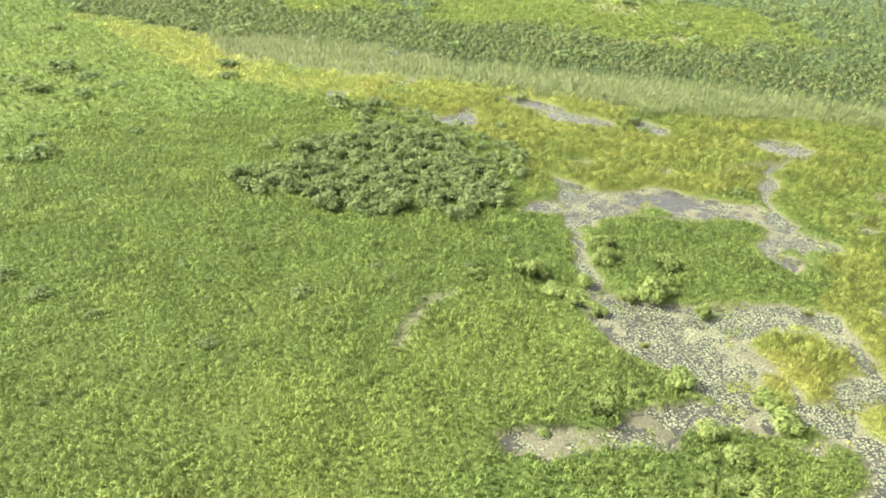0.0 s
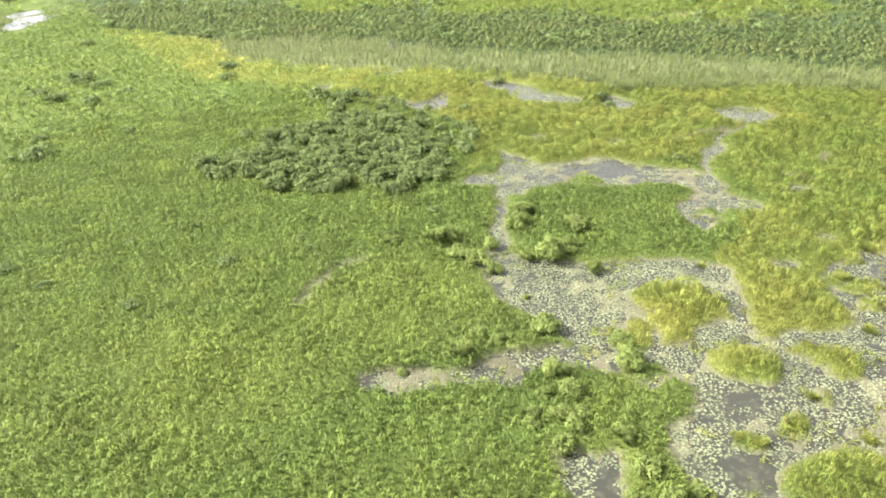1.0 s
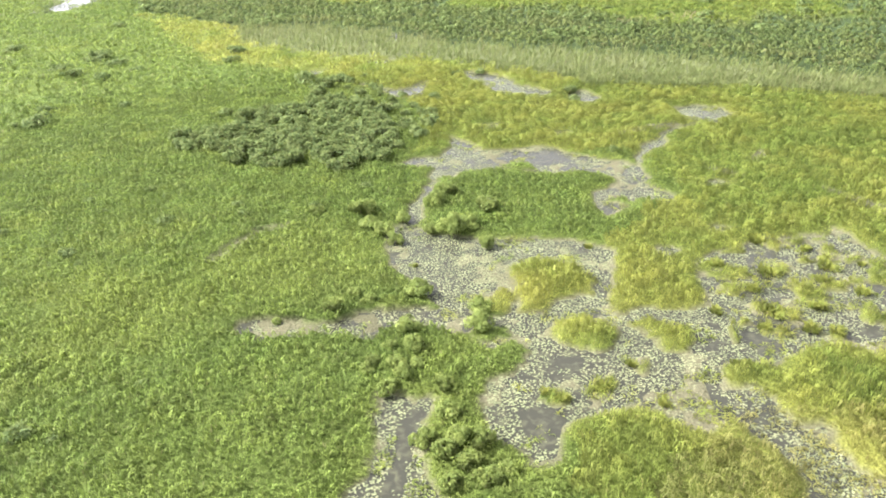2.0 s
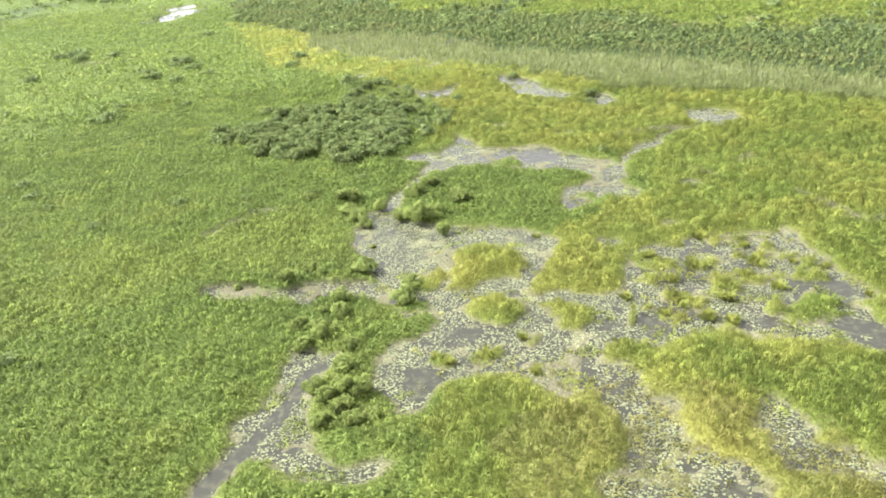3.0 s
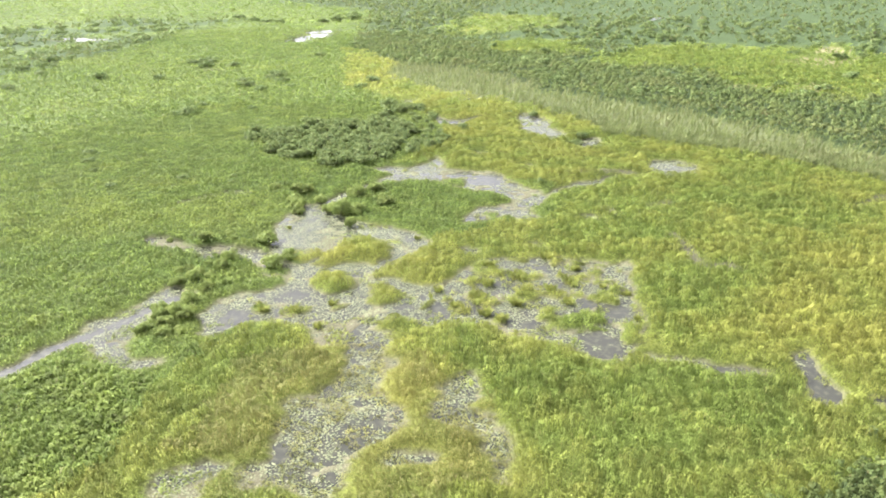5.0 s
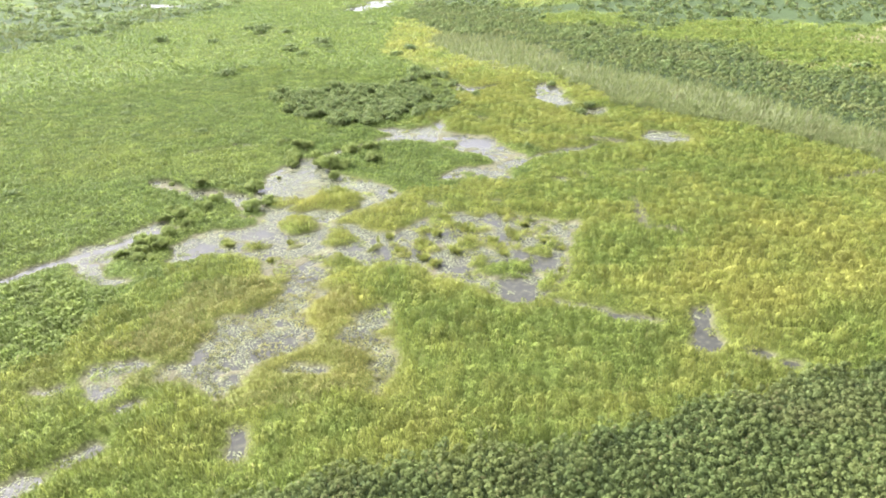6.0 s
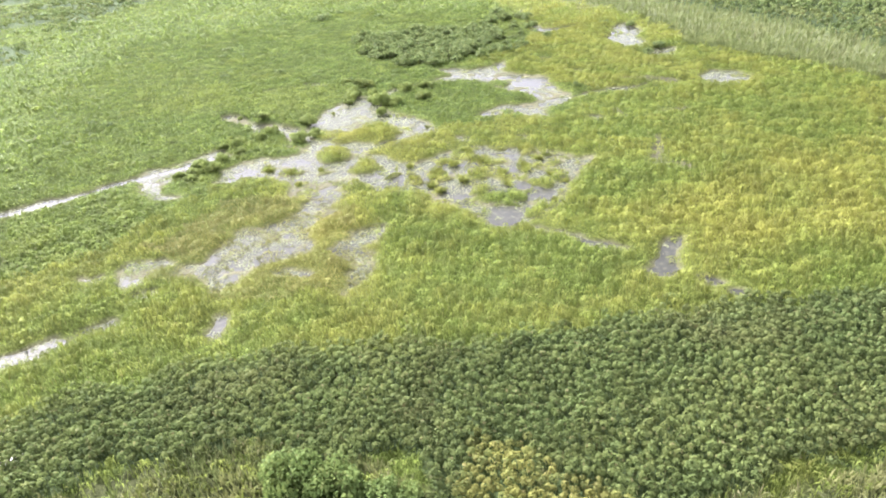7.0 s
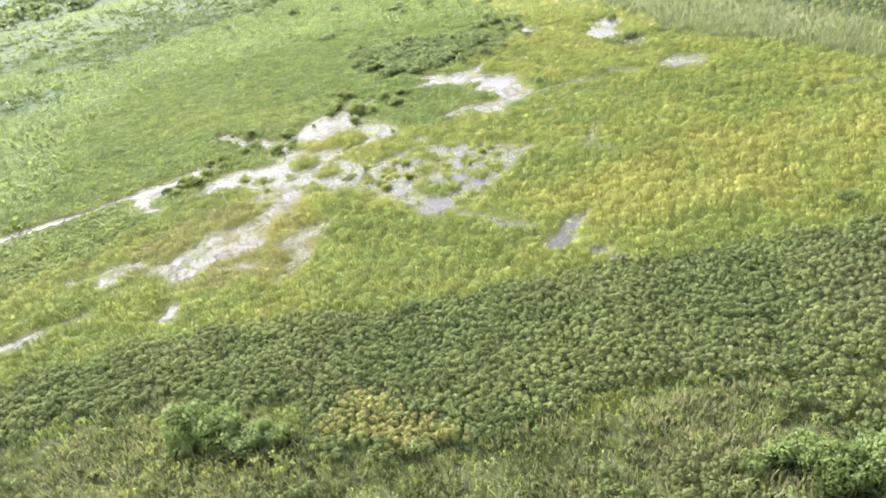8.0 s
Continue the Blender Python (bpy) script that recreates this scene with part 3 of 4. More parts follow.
def puffs(roots, sizes, tones, count, material, name, seed=1):
    """One mesh of round feathery heads: patches of fine rays that face outwards over a ball, some sticking out."""
    rng = np.random.default_rng(seed)
    n = len(roots) * count
    centre, size, tone = np.repeat(roots, count, 0), np.repeat(sizes, count), np.repeat(tones, count)
    up = np.tile(np.linspace(0.98, -0.25, count), len(roots)) + rng.uniform(-0.12, 0.02, n)
    turn = np.tile(np.arange(count) * 2.4, len(roots)) + np.repeat(rng.uniform(0, 6.28, len(roots)), count) + rng.uniform(-0.3, 0.3, n)
    flat = np.sqrt(np.clip(1 - up ** 2, 0, 1))
    way = np.stack([flat * np.cos(turn), flat * np.sin(turn), up], 1)
    lean = way + rng.normal(size=(n, 3)) * 0.28
    side = np.cross(lean, rng.normal(size=(n, 3)))
    side /= np.linalg.norm(side, axis=1)[:, None] + 1e-9
    down = np.cross(side, lean)
    down /= np.linalg.norm(down, axis=1)[:, None] + 1e-9
    spot = centre + way * (size * rng.uniform(0.34, 0.50, n))[:, None] * np.array([1, 1, 0.8])
    a, b = (size * rng.uniform(0.16, 0.27, n))[:, None], (size * rng.uniform(0.11, 0.19, n))[:, None]
    verts = np.stack([spot - down * a, spot + side * b, spot + down * a, spot - side * b], 1).reshape(-1, 3)
    return mesh_of(name, verts, np.arange(n * 4), np.arange(n) * 4, np.full(n, 4), material, np.repeat(np.clip(tone + rng.uniform(-0.12, 0.12, n), 0, 1), 4), np.repeat(way + (0, 0, 0.35), 4, 0))


def scatter(x0, y0, x1, y1, gap, seed):
    """Places on a shaken grid."""
    rng = np.random.default_rng(seed)
    gx, gy = np.meshgrid(np.arange(x0, x1, gap), np.arange(y0, y1, gap))
    x = gx.ravel() + rng.uniform(-0.5, 0.5, gx.size) * gap
    y = gy.ravel() + rng.uniform(-0.5, 0.5, gx.size) * gap
    return x, y


def land_height(x, y, wet):
    mound = 0.8 * np.clip(rough_noise(x, y, 2.3, 74) - 0.42, 0, 1) * np.clip(-wet - 0.6, 0, 1) * ~bare(x, y)
    land = mound + np.clip(-wet * 0.35, -0.5, 0.22) + 0.16 * (rough_noise(x, y, 2.4, 51) - 0.5) + 0.8 * (rough_noise(x, y, 14, 52) - 0.5) * (wet < -2)
    shoal = flats(x, y, wet)
    return np.where(shoal > 0, np.maximum(land, -0.035 + 0.04 * shoal), land)


# ---- the canopy of sedge and grass ----
def tussocks(x, y, size, height):
    """Round-topped tussocks side by side: how high each place stands in one, which way its leaves face there, and a chance value for each tussock."""
    u, v = (0.88 * x + 0.47 * y) / size, (0.88 * y - 0.47 * x) / size
    iu, iv = np.floor(u).astype(np.int64), np.floor(v).astype(np.int64)
    best, du, dv, lot = np.full(x.shape, 9.0), np.zeros(x.shape), np.zeros(x.shape), np.zeros(x.shape)
    for a in (-1, 0, 1):
        for b in (-1, 0, 1):
            ou = iu + a + 0.1 + 0.8 * lattice(iu + a, iv + b, 151) - u
            ov = iv + b + 0.1 + 0.8 * lattice(iu + a, iv + b, 152) - v
            d = ou * ou + ov * ov
            k = d < best
            best, du, dv = np.where(k, d, best), np.where(k, -ou, du), np.where(k, -ov, dv)
            lot = np.where(k, lattice(iu + a, iv + b, 153), lot)
    stand = height * (0.55 + 0.65 * lot)
    h = stand * np.sqrt(np.clip(1 - best / 0.62, 0, 1))
    side = 1.5 * np.stack([0.88 * du - 0.47 * dv, 0.47 * du + 0.88 * dv], 1)
    face = np.concatenate([side, np.full((len(x), 1), 0.78)], 1)
    return h, face / np.linalg.norm(face, axis=1)[:, None], lot


def sedge_tone(x, y, c):
    hummock, spot = rough_noise(x, y, 2.2, 71), np.clip((rough_noise(x, y, 7, 88) - 0.66) * 9, 0, 1)
    return 0.34 + 0.5 * (hummock - 0.5) + 0.7 * (c["patch"] - 0.5) + 0.12 * c["lush"] + 0.4 * c["lime"] + 0.45 * spot + 0.35 * np.clip(1 + c["wet"] / 2.5, 0, 1)


def grass_tone(x, y, c):
    tone = 0.32 + 1.1 * (rough_noise(x, y, 22, 72) - 0.42) + 1.0 * (rough_noise(x, y, 7, 89) - 0.5)
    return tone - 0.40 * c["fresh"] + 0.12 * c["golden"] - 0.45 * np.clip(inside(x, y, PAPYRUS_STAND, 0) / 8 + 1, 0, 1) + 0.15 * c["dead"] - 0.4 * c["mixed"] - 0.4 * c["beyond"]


def canopy(x, y, c):
    """Where sedge and where grass grows, and how much of their full height they reach there."""
    special = c["papyrus"] | c["band"] | c["pale"] | c["mixed"] | c["yellow"] | c["scrub"]
    sedge = ~special | c["lush"]
    grass = (c["yellow"] | c["beyond"]) & ~c["lush"] & ~c["scrub"]
    return sedge, grass, np.clip(0.3 - 0.35 * c["wet"], 0, 1) * ~bare(x, y) * (0.45 + 1.1 * rough_noise(x, y, 5.5, 161))


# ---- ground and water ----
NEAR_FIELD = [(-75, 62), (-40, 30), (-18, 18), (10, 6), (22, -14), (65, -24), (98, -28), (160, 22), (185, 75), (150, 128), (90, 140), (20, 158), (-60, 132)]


def steps(near0, near1, gap, far0, far1):
    middle = list(np.arange(near0, near1 + gap, gap))
    left, right, g = [near0], [middle[-1]], gap
    while left[-1] > far0 or right[-1] < far1:
        g *= 1.085
        left.append(max(left[-1] - g, far0))
        right.append(min(right[-1] + g, far1))
    return np.unique(np.array(left + middle + right))


def build_ground():
    xs, ys = steps(0, 114, 0.6, -4200, 4200), steps(0, 140, 0.6, -4200, 4200)
    gx, gy = np.meshgrid(xs, ys)
    x, y = gx.ravel(), gy.ravel()
    c = cover(x, y)
    sedge, grass, full = canopy(x, y, c)
    z = land_height(x, y, c["wet"]) + 0.12 * full * (sedge | grass)
    tint = np.ones((len(x), 4), np.float32)
    leaf_shade = 0.55 - 0.13 * np.clip(inside(x, y, NEAR_FIELD, 0) / 20 + 0.5, 0, 1)[:, None]        # shade between near leaves put into the colour; lighter far off, standing in for haze
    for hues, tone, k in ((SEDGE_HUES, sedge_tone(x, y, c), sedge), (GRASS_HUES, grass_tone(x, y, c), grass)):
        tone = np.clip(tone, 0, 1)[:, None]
        tint[k, :3] = (leaf_shade * (np.array(hues[1]) * (1 - tone) + np.array(hues[0]) * tone))[k]
    n = rough_noise(x, y, 9, 61)[:, None]
    tint[c["pale"], :3] = (0.13, 0.15, 0.06)
    for key, colour in (("band", (0.050, 0.073, 0.025)), ("papyrus", (0.060, 0.085, 0.030)), ("mixed", (0.070, 0.080, 0.030)), ("scrub", (0.056, 0.084, 0.030))):
        tint[c[key], :3] = colour
    tint[c["straw"], :3] = ((0.23, 0.21, 0.10) + n * (0.05, 0.04, 0.03))[c["straw"]]
    mud = np.clip(inside(x, y, MUD_BANK, 1.2, 40) + 0.6, 0, 1)[:, None]
    mud = np.maximum(mud, np.clip(along(x, y, BARE_STREAK, 0.7, 1.2) + 0.5, 0, 1)[:, None] * 0.8)
    mud = np.maximum(mud, np.clip(worn(x, y) + 0.6, 0, 1)[:, None])
    mud = np.maximum(mud, np.clip(1.0 + c["wet"] * 2.5, 0, 1)[:, None])
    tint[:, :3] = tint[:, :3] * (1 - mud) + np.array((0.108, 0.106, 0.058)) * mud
    shoal = np.clip(flats(x, y, c["wet"]) * 1.5, 0, 1)[:, None]
    tint[:, :3] = tint[:, :3] * (1 - shoal) + np.array((0.122, 0.117, 0.066)) * shoal
    nx, ny = len(xs), len(ys)
    a = (np.arange(ny - 1)[:, None] * nx + np.arange(nx - 1)).ravel()
    loops = np.stack([a, a + 1, a + 1 + nx, a + nx], 1).ravel()
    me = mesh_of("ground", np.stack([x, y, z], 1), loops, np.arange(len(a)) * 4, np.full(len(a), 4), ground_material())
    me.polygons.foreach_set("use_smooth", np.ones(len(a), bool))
    me.attributes.new("shaded_plants", "FLOAT_COLOR", "POINT").data.foreach_set("color", tint.ravel())
    tagged(new("ground", me), "wet marsh floor of dark soil, litter and low green growth, leaf shade in its colour", "ground", kind="structure")


def build_water():
    xs, ys = np.array([-4000, -400, -40, 130, 4000.0]), np.array([-4000, -60, 170, 4000.0])
    gx, gy = np.meshgrid(xs, ys)
    v = np.stack([gx.ravel(), gy.ravel(), np.full(gx.size, -0.02)], 1)
    nx = len(xs)
    a = (np.arange(len(ys) - 1)[:, None] * nx + np.arange(nx - 1)).ravel()
    loops = np.stack([a, a + 1, a + 1 + nx, a + nx], 1).ravel()
    me = mesh_of("water", v, loops, np.arange(len(a)) * 4, np.full(len(a), 4), water_material())
    tagged(new("water", me), "still grey-brown marsh water reflecting the bright sky", "water", kind="structure")


build_ground()
build_water()

# ---- grasses, reeds and papyrus: too many to count ----


def stuff(name, me, label, category):
    tagged(new(name, me), label, category, kind="stuff")


def places(gap, tier, seed):
    """Scattered land places of one tier: 0 near, 1 middle, 2 far, with their cover."""
    x, y = scatter(*((-95, -45, 200, 175), (-230, -70, 240, 320), (-700, -120, 420, 800))[tier], gap, seed)
    shake = np.random.default_rng(seed + 1)
    near = inside(x, y, NEAR_FIELD, 0) + 7 * shake.normal(size=len(x)) > 0
    wobble = 12 * shake.normal(size=len(x))
    middle = (x > -215 + wobble) & (x < 225 + wobble) & (y > -60) & (y < 300 + wobble)
    keep = (near, middle & ~near, ~middle & ~near)[tier]
    if tier:        # the country behind the flight line stays thinly grown
        behind = (y < -40 + 0.188 * (98 - x)) | ((x > 165) & (y < 150)) | ((x > 100) & (y < -60))
        keep &= ~behind | (shake.uniform(size=len(x)) < 0.12)
    x, y = x[keep], y[keep]
    c = cover(x, y)
    return x, y, c


def grow():
    rng = np.random.default_rng(7)
    for tier, gap in enumerate((0.43, 1.48, 6.0)):
        x, y, c = places(gap, tier, 100 + tier)
        dry = c["wet"] < (-0.18, -1.0, -2.0)[tier]
        z = land_height(x, y, c["wet"]) - 0.03
        z = np.maximum(z, -0.06)
        grain = rng.uniform(0, 1, len(x))
        hummock = rough_noise(x, y, 2.2, 71)
        scale = (0.62, 1.58, 3.8)[tier]
        flat = (1.0, 0.62, 0.40)[tier]     # far clumps spread more than they rise
        sedge, grass, full = canopy(x, y, c)
        z = z + 0.08 * full
        shore = np.where(c["wet"] > 0, 1.05, np.clip(0.55 + 0.25 * (-c["wet"]), 0.5, 1.0))
        root = np.stack([x, y, z], 1)
        k = dry & sedge & (~bare(x, y) | (grain > 0.72))
        tone = np.clip(sedge_tone(x, y, c) + 0.16 * (grain - 0.5), 0, 1)
        size = (0.7 + 0.6 * hummock) * rng.uniform(0.7, 1.3, len(x)) * scale * (1 + 0.4 * c["lush"]) * shore
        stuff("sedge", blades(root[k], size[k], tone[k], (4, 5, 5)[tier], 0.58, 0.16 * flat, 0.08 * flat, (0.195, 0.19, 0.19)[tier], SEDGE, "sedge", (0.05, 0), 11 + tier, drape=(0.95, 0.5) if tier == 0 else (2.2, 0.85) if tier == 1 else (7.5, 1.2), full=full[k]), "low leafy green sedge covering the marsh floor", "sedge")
        shallow = (c["wet"] > 0) & (np.maximum(inside(x, y, SLOUGH, 1, 10), inside(x, y, SLOUGH_SIDE, 1, 11)) > -1) & (rough_noise(x, y, 2.0, 76) > 0.46) & (grain < 0.8)
        emergent = (c["wet"] > 0) & (rough_noise(x, y, 2.6, 79) > 0.65) & (grain < 0.85) & (tier == 0) & (c["wet"] < 2.5) & ~(along(x, y, CREEK, 1.2) > 0)
        k = ((dry & (grass | (c["mixed"] & (grain > 0.55)))) | shallow | emergent) & (((worn(x, y) < 0) & ~c["straw"]) | (grain > 0.7))
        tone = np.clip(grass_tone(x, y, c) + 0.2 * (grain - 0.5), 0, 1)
        size = (0.75 + 0.5 * hummock) * rng.uniform(0.7, 1.3, len(x)) * scale * shore
        brown = k & (c["dead"] > 0.42)
        k &= ~brown
        if brown.any():
            stuff("dry_grass", blades(root[brown], size[brown], np.clip(tone - 0.3, 0, 1)[brown], 6, 0.68, 0.26 * flat, 0.15 * flat, 0.10, DRY_GRASS, "dry_grass", (0.10, -0.05), 26 + tier, drape=(1.5, 0.62) if tier == 0 else (2.8, 0.7), full=full[brown]), "dull straw-tinted grass drying out round the slough", "grass")
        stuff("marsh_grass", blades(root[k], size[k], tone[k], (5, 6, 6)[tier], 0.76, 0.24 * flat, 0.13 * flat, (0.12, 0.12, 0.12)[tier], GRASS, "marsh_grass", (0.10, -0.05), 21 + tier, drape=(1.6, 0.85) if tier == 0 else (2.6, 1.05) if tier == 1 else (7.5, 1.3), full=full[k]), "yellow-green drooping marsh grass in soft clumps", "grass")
        k = dry & c["mixed"] & (rough_noise(x, y, 5, 73) > 0.33) & (grain < 0.85)
        size = rng.uniform(0.5, 1.0, len(x)) * (1.0, 1.5, 3.2)[tier]
        stuff("olive_reeds", blades(root[k], size[k], np.clip(grain * 0.7 + 1.6 * (rough_noise(x, y, 4, 75) - 0.5), 0, 1)[k], 8, 0.56, 0.85, 1.22, 0.12, OLIVE_REED, "olive_reeds", (0.15, -0.1), 36 + tier), "rough olive and straw-brown reeds in uneven clumps", "reeds")
        k = dry & c["pale"]
        size = rng.uniform(0.7, 1.25, len(x)) * (1.0, 1.5, 3.2)[tier]
        stuff("reeds", blades(root[k], size[k], np.clip(grain * 0.6 + 0.8 * (hummock - 0.3) - 0.0, 0, 1)[k], 7, 0.45, 0.75, 1.10, 0.11, REED, "reeds", (0.22, -0.10), 31 + tier), "tall pale reeds leaning in the wind", "reeds")


def grow_papyrus():
    rng = np.random.default_rng(8)
    for tier, gap in enumerate((0.53, 1.9, 6.5)):
        x, y, c = places(gap, tier, 200 + tier)
        k = (c["papyrus"] | c["band"]) & (c["wet"] < -0.3)
        if tier:
            k |= c["scrub"] & (x > -370) & (rng.uniform(0, 1, len(x)) < 0.55)
        else:
            k |= c["mixed"] & (rough_noise(x, y, 6, 81) < 0.36)
        keep = rng.uniform(0, 1, len(x)) < 0.93
        x, y, k = x[k & keep], y[k & keep], None
        yellowing = np.clip(inside(x, y, YELLOWING_PAPYRUS, 1.5, 82) / 2, 0, 1)
        swell = rough_noise(x, y, 9, 83)
        scale = (0.71, 1.65, 3.6)[tier]
        z = (1.35 + 1.1 * (swell - 0.3) + rng.uniform(-0.28, 0.28, len(x))) * (1.0, 1.1, 1.5)[tier]
        tone = np.clip(0.1 + 0.9 * (swell - 0.45) + 0.35 * rng.uniform(0, 1, len(x)) + 0.8 * yellowing - (0.0, 0.12, 0.1)[tier], 0, 1)
        size = rng.uniform(0.75, 1.25, len(x)) * scale
        root = np.stack([x, y, z], 1)
        aged = (yellowing > 0.3) & (rng.uniform(0, 1, len(x)) < 0.85)
        if aged.any():
            stuff("yellowing_papyrus", puffs(root[aged], size[aged], tone[aged], 18, YELLOW_PAPYRUS, "yellowing_papyrus", 46 + tier), "patch of papyrus heads turning golden yellow", "papyrus")
        head = puffs(root[~aged], size[~aged], tone[~aged], (16, 11, 6)[tier], PAPYRUS, "papyrus", 41 + tier)
        stuff("papyrus", head, "dense stand of dark green papyrus with mop-like heads", "papyrus")
        if tier == 2:
            continue        # far off the heads hide their stalks
        stalks = np.stack([x, y, np.full(len(x), 0.0)], 1)
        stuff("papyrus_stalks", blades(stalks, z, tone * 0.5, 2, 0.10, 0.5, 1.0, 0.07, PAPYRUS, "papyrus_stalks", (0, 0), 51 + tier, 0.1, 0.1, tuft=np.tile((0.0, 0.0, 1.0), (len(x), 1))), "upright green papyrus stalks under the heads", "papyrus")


grow()
grow_papyrus()


def float_pads():
    """Water-lily pads: notched discs in drifts on the water."""
    rng = np.random.default_rng(9)
    x, y = scatter(4, -30, 112, 152, 0.23, 300)
    wet = open_water(x, y)
    drift = 0.55 * rough_noise(x, y, 5.0, 95) + 0.45 * rough_noise(x, y, 1.5, 96)
    drift += 0.10 * (inside(x, y, BACKWATER, 0) > -2) + 0.10 * ((inside(x, y, LAGOON_WEST, 0) > 0) & (y > 50)) - 0.05 * (inside(x, y, POND_UPPER, 0) > 0) - 0.15 * (inside(x, y, POOL_EAST, 0) > -2) - 0.03 * (inside(x, y, SLOUGH, 0) > -1)
    for outline in CLEAR_WATER:
        drift -= 0.30 * (inside(x, y, outline, 1.2, 66) > 0)
    drift -= 0.25 * (along(x, y, CREEK, 0.8, 0.6) > 0)
    k = (wet > 0.08) & (rng.uniform(0, 1, len(x)) < np.clip((drift - 0.37) * 6, 0, 0.80))
    x, y, drift = x[k], y[k], drift[k]
    n = len(x)
    r = rng.uniform(0.065, 0.13, n) + 0.06 * rng.uniform(0, 1, n) ** 3
    x, y = x + rng.normal(size=n) * 0.07, y + rng.normal(size=n) * 0.07
    turn = rng.uniform(0, 2 * math.pi, n)
    spots = np.linspace(0.35, 2 * math.pi - 0.35, 5)
    ring = turn[:, None] + spots
    tilt = rng.uniform(-0.10, 0.10, (n, 2))
    px, py = r[:, None] * np.cos(ring), r[:, None] * np.sin(ring) * rng.uniform(0.8, 1.0, n)[:, None]
    lift = 0.012 + np.abs(tilt[:, :1]) * 0.15 + rng.uniform(0, 0.006, n)[:, None]
    rim = np.stack([x[:, None] + px, y[:, None] + py, lift + px * tilt[:, :1] + py * tilt[:, 1:]], 2)
    heart = np.stack([x, y, lift[:, 0]], 1)[:, None]
    verts = np.concatenate([heart, rim], 1).reshape(-1, 3)
    loops = (np.arange(n)[:, None] * 6 + np.arange(6)).ravel()
    tone = np.repeat(rng.uniform(0, 1, n), 6)
    me = mesh_of("lily_pads", verts, loops, np.arange(n) * 6, np.full(n, 6), LILY, tone)
    stuff("lily_pads", me, "pale green water-lily pads floating in drifts", "water lily")


float_pads()


# ---- shrubs ----
def part(name, me, parent, label=""):
    ob = new(name, me)
    ob.parent = parent
    return tagged(ob, label)


def crown_mesh(name, seed, lobes=8, leaves=90, pale=0.15, fine=0.85, leaf=None):
    """A crown of one metre's radius: lobes of small leaf sprays with gaps between them."""
    rng = np.random.default_rng(seed)
    centres, radii = [], []
    for n in range(lobes):
        a, d = 2 * math.pi * n / lobes + rng.uniform(-0.5, 0.5), (0.0 if n == 0 else rng.uniform(0.35, 0.70))
        centres.append((d * math.cos(a), d * math.sin(a), rng.uniform(0.42, 0.82) - 0.30 * d))
        radii.append(rng.uniform(0.30, 0.48))
    c, r = np.repeat(np.array(centres), leaves, 0), np.repeat(np.array(radii), leaves)
    n = len(c)
    way = rng.normal(size=(n, 3))
    way[:, 2] = np.abs(way[:, 2]) * 1.0 - 0.45
    way /= np.linalg.norm(way, axis=1)[:, None]
    p = c + way * (r * rng.uniform(0.72, 1.08, n))[:, None]
    p[:, 2] = np.maximum(p[:, 2], 0.06)
    facing = way + rng.normal(size=(n, 3)) * 0.45
    along_leaf = np.cross(facing, rng.normal(size=(n, 3)))
    along_leaf /= np.linalg.norm(along_leaf, axis=1)[:, None] + 1e-9
    across = np.cross(facing, along_leaf)
    across /= np.linalg.norm(across, axis=1)[:, None] + 1e-9
    long, half = fine * rng.uniform(0.12, 0.22, n)[:, None], fine * rng.uniform(0.06, 0.11, n)[:, None]
    verts = np.stack([p - along_leaf * long * 0.5, p + across * half, p + along_leaf * long * 0.6, p - across * half], 1).reshape(-1, 3)
    loops = np.arange(n * 4)
    tone = np.repeat(np.clip(rng.uniform(0, 1, n) * 0.7 + 0.2 * np.repeat(rng.uniform(-1, 1, lobes), leaves) + pale, 0, 1), 4)
    return mesh_of(name, verts, loops, np.arange(n) * 4, np.full(n, 4), leaf or SHRUB, tone, np.repeat(way + (0, 0, 0.35), 4, 0))


def stem_mesh(rng):
    """A tapered stem that leans out from the shrub's foot."""
    a, d = rng.uniform(0, 2 * math.pi), rng.uniform(0.15, 0.5)
    verts, loops = [], []
    for f, w in ((0, 0.05), (0.5, 0.035), (1.0, 0.012)):
        for q in range(5):
            g = 2 * math.pi * q / 5
            verts.append((d * f ** 1.4 * math.cos(a) + w * math.cos(g), d * f ** 1.4 * math.sin(a) + w * math.sin(g), -0.08 + 0.85 * f))
    for ring in (0, 5):
        for q in range(5):
            loops += [ring + q, ring + (q + 1) % 5, ring + 5 + (q + 1) % 5, ring + 5 + q]
    return mesh_of("stem", np.array(verts), np.array(loops), np.arange(10) * 4, np.full(10, 4), BARK)


def shrub(seed, label, group, lobes=8, leaves=90, pale=0.15, fine=0.85, leaf=None):
    ob = tagged(new("shrub"), label, "shrub", group)
    part("crown", crown_mesh("crown", seed, lobes, leaves, pale, fine, leaf), ob)
    rng = np.random.default_rng(seed + 500)
    for _ in range(3):
        part("stem", stem_mesh(rng), ob, "thin brown stem")
    return ob


CREEK_SHRUBS = [(19.7, 74.7, 2.2), (21.7, 70.5, 1.5), (13.2, 74.9, 1.3), (26.0, 72.5, 1.2), (30.0, 77.9, 1.6), (31.1, 82.4, 1.7), (29.9, 69.0, 1.2), (32.9, 68.7, 1.9), (35.0, 70.4, 1.7), (37.2, 76.3, 1.9),
                (23.8, 68.9, 1.5), (37.6, 65.0, 1.2), (25.7, 66.4, 1.2), (30.1, 53.2, 1.7), (23.0, 52.6, 1.0), (21.1, 49.1, 1.4), (24.9, 51.0, 0.9), (15.4, 47.1, 0.6), (30.0, 45.5, 1.5), (37.3, 46.3, 1.7), (37.2, 49.8, 1.2)]
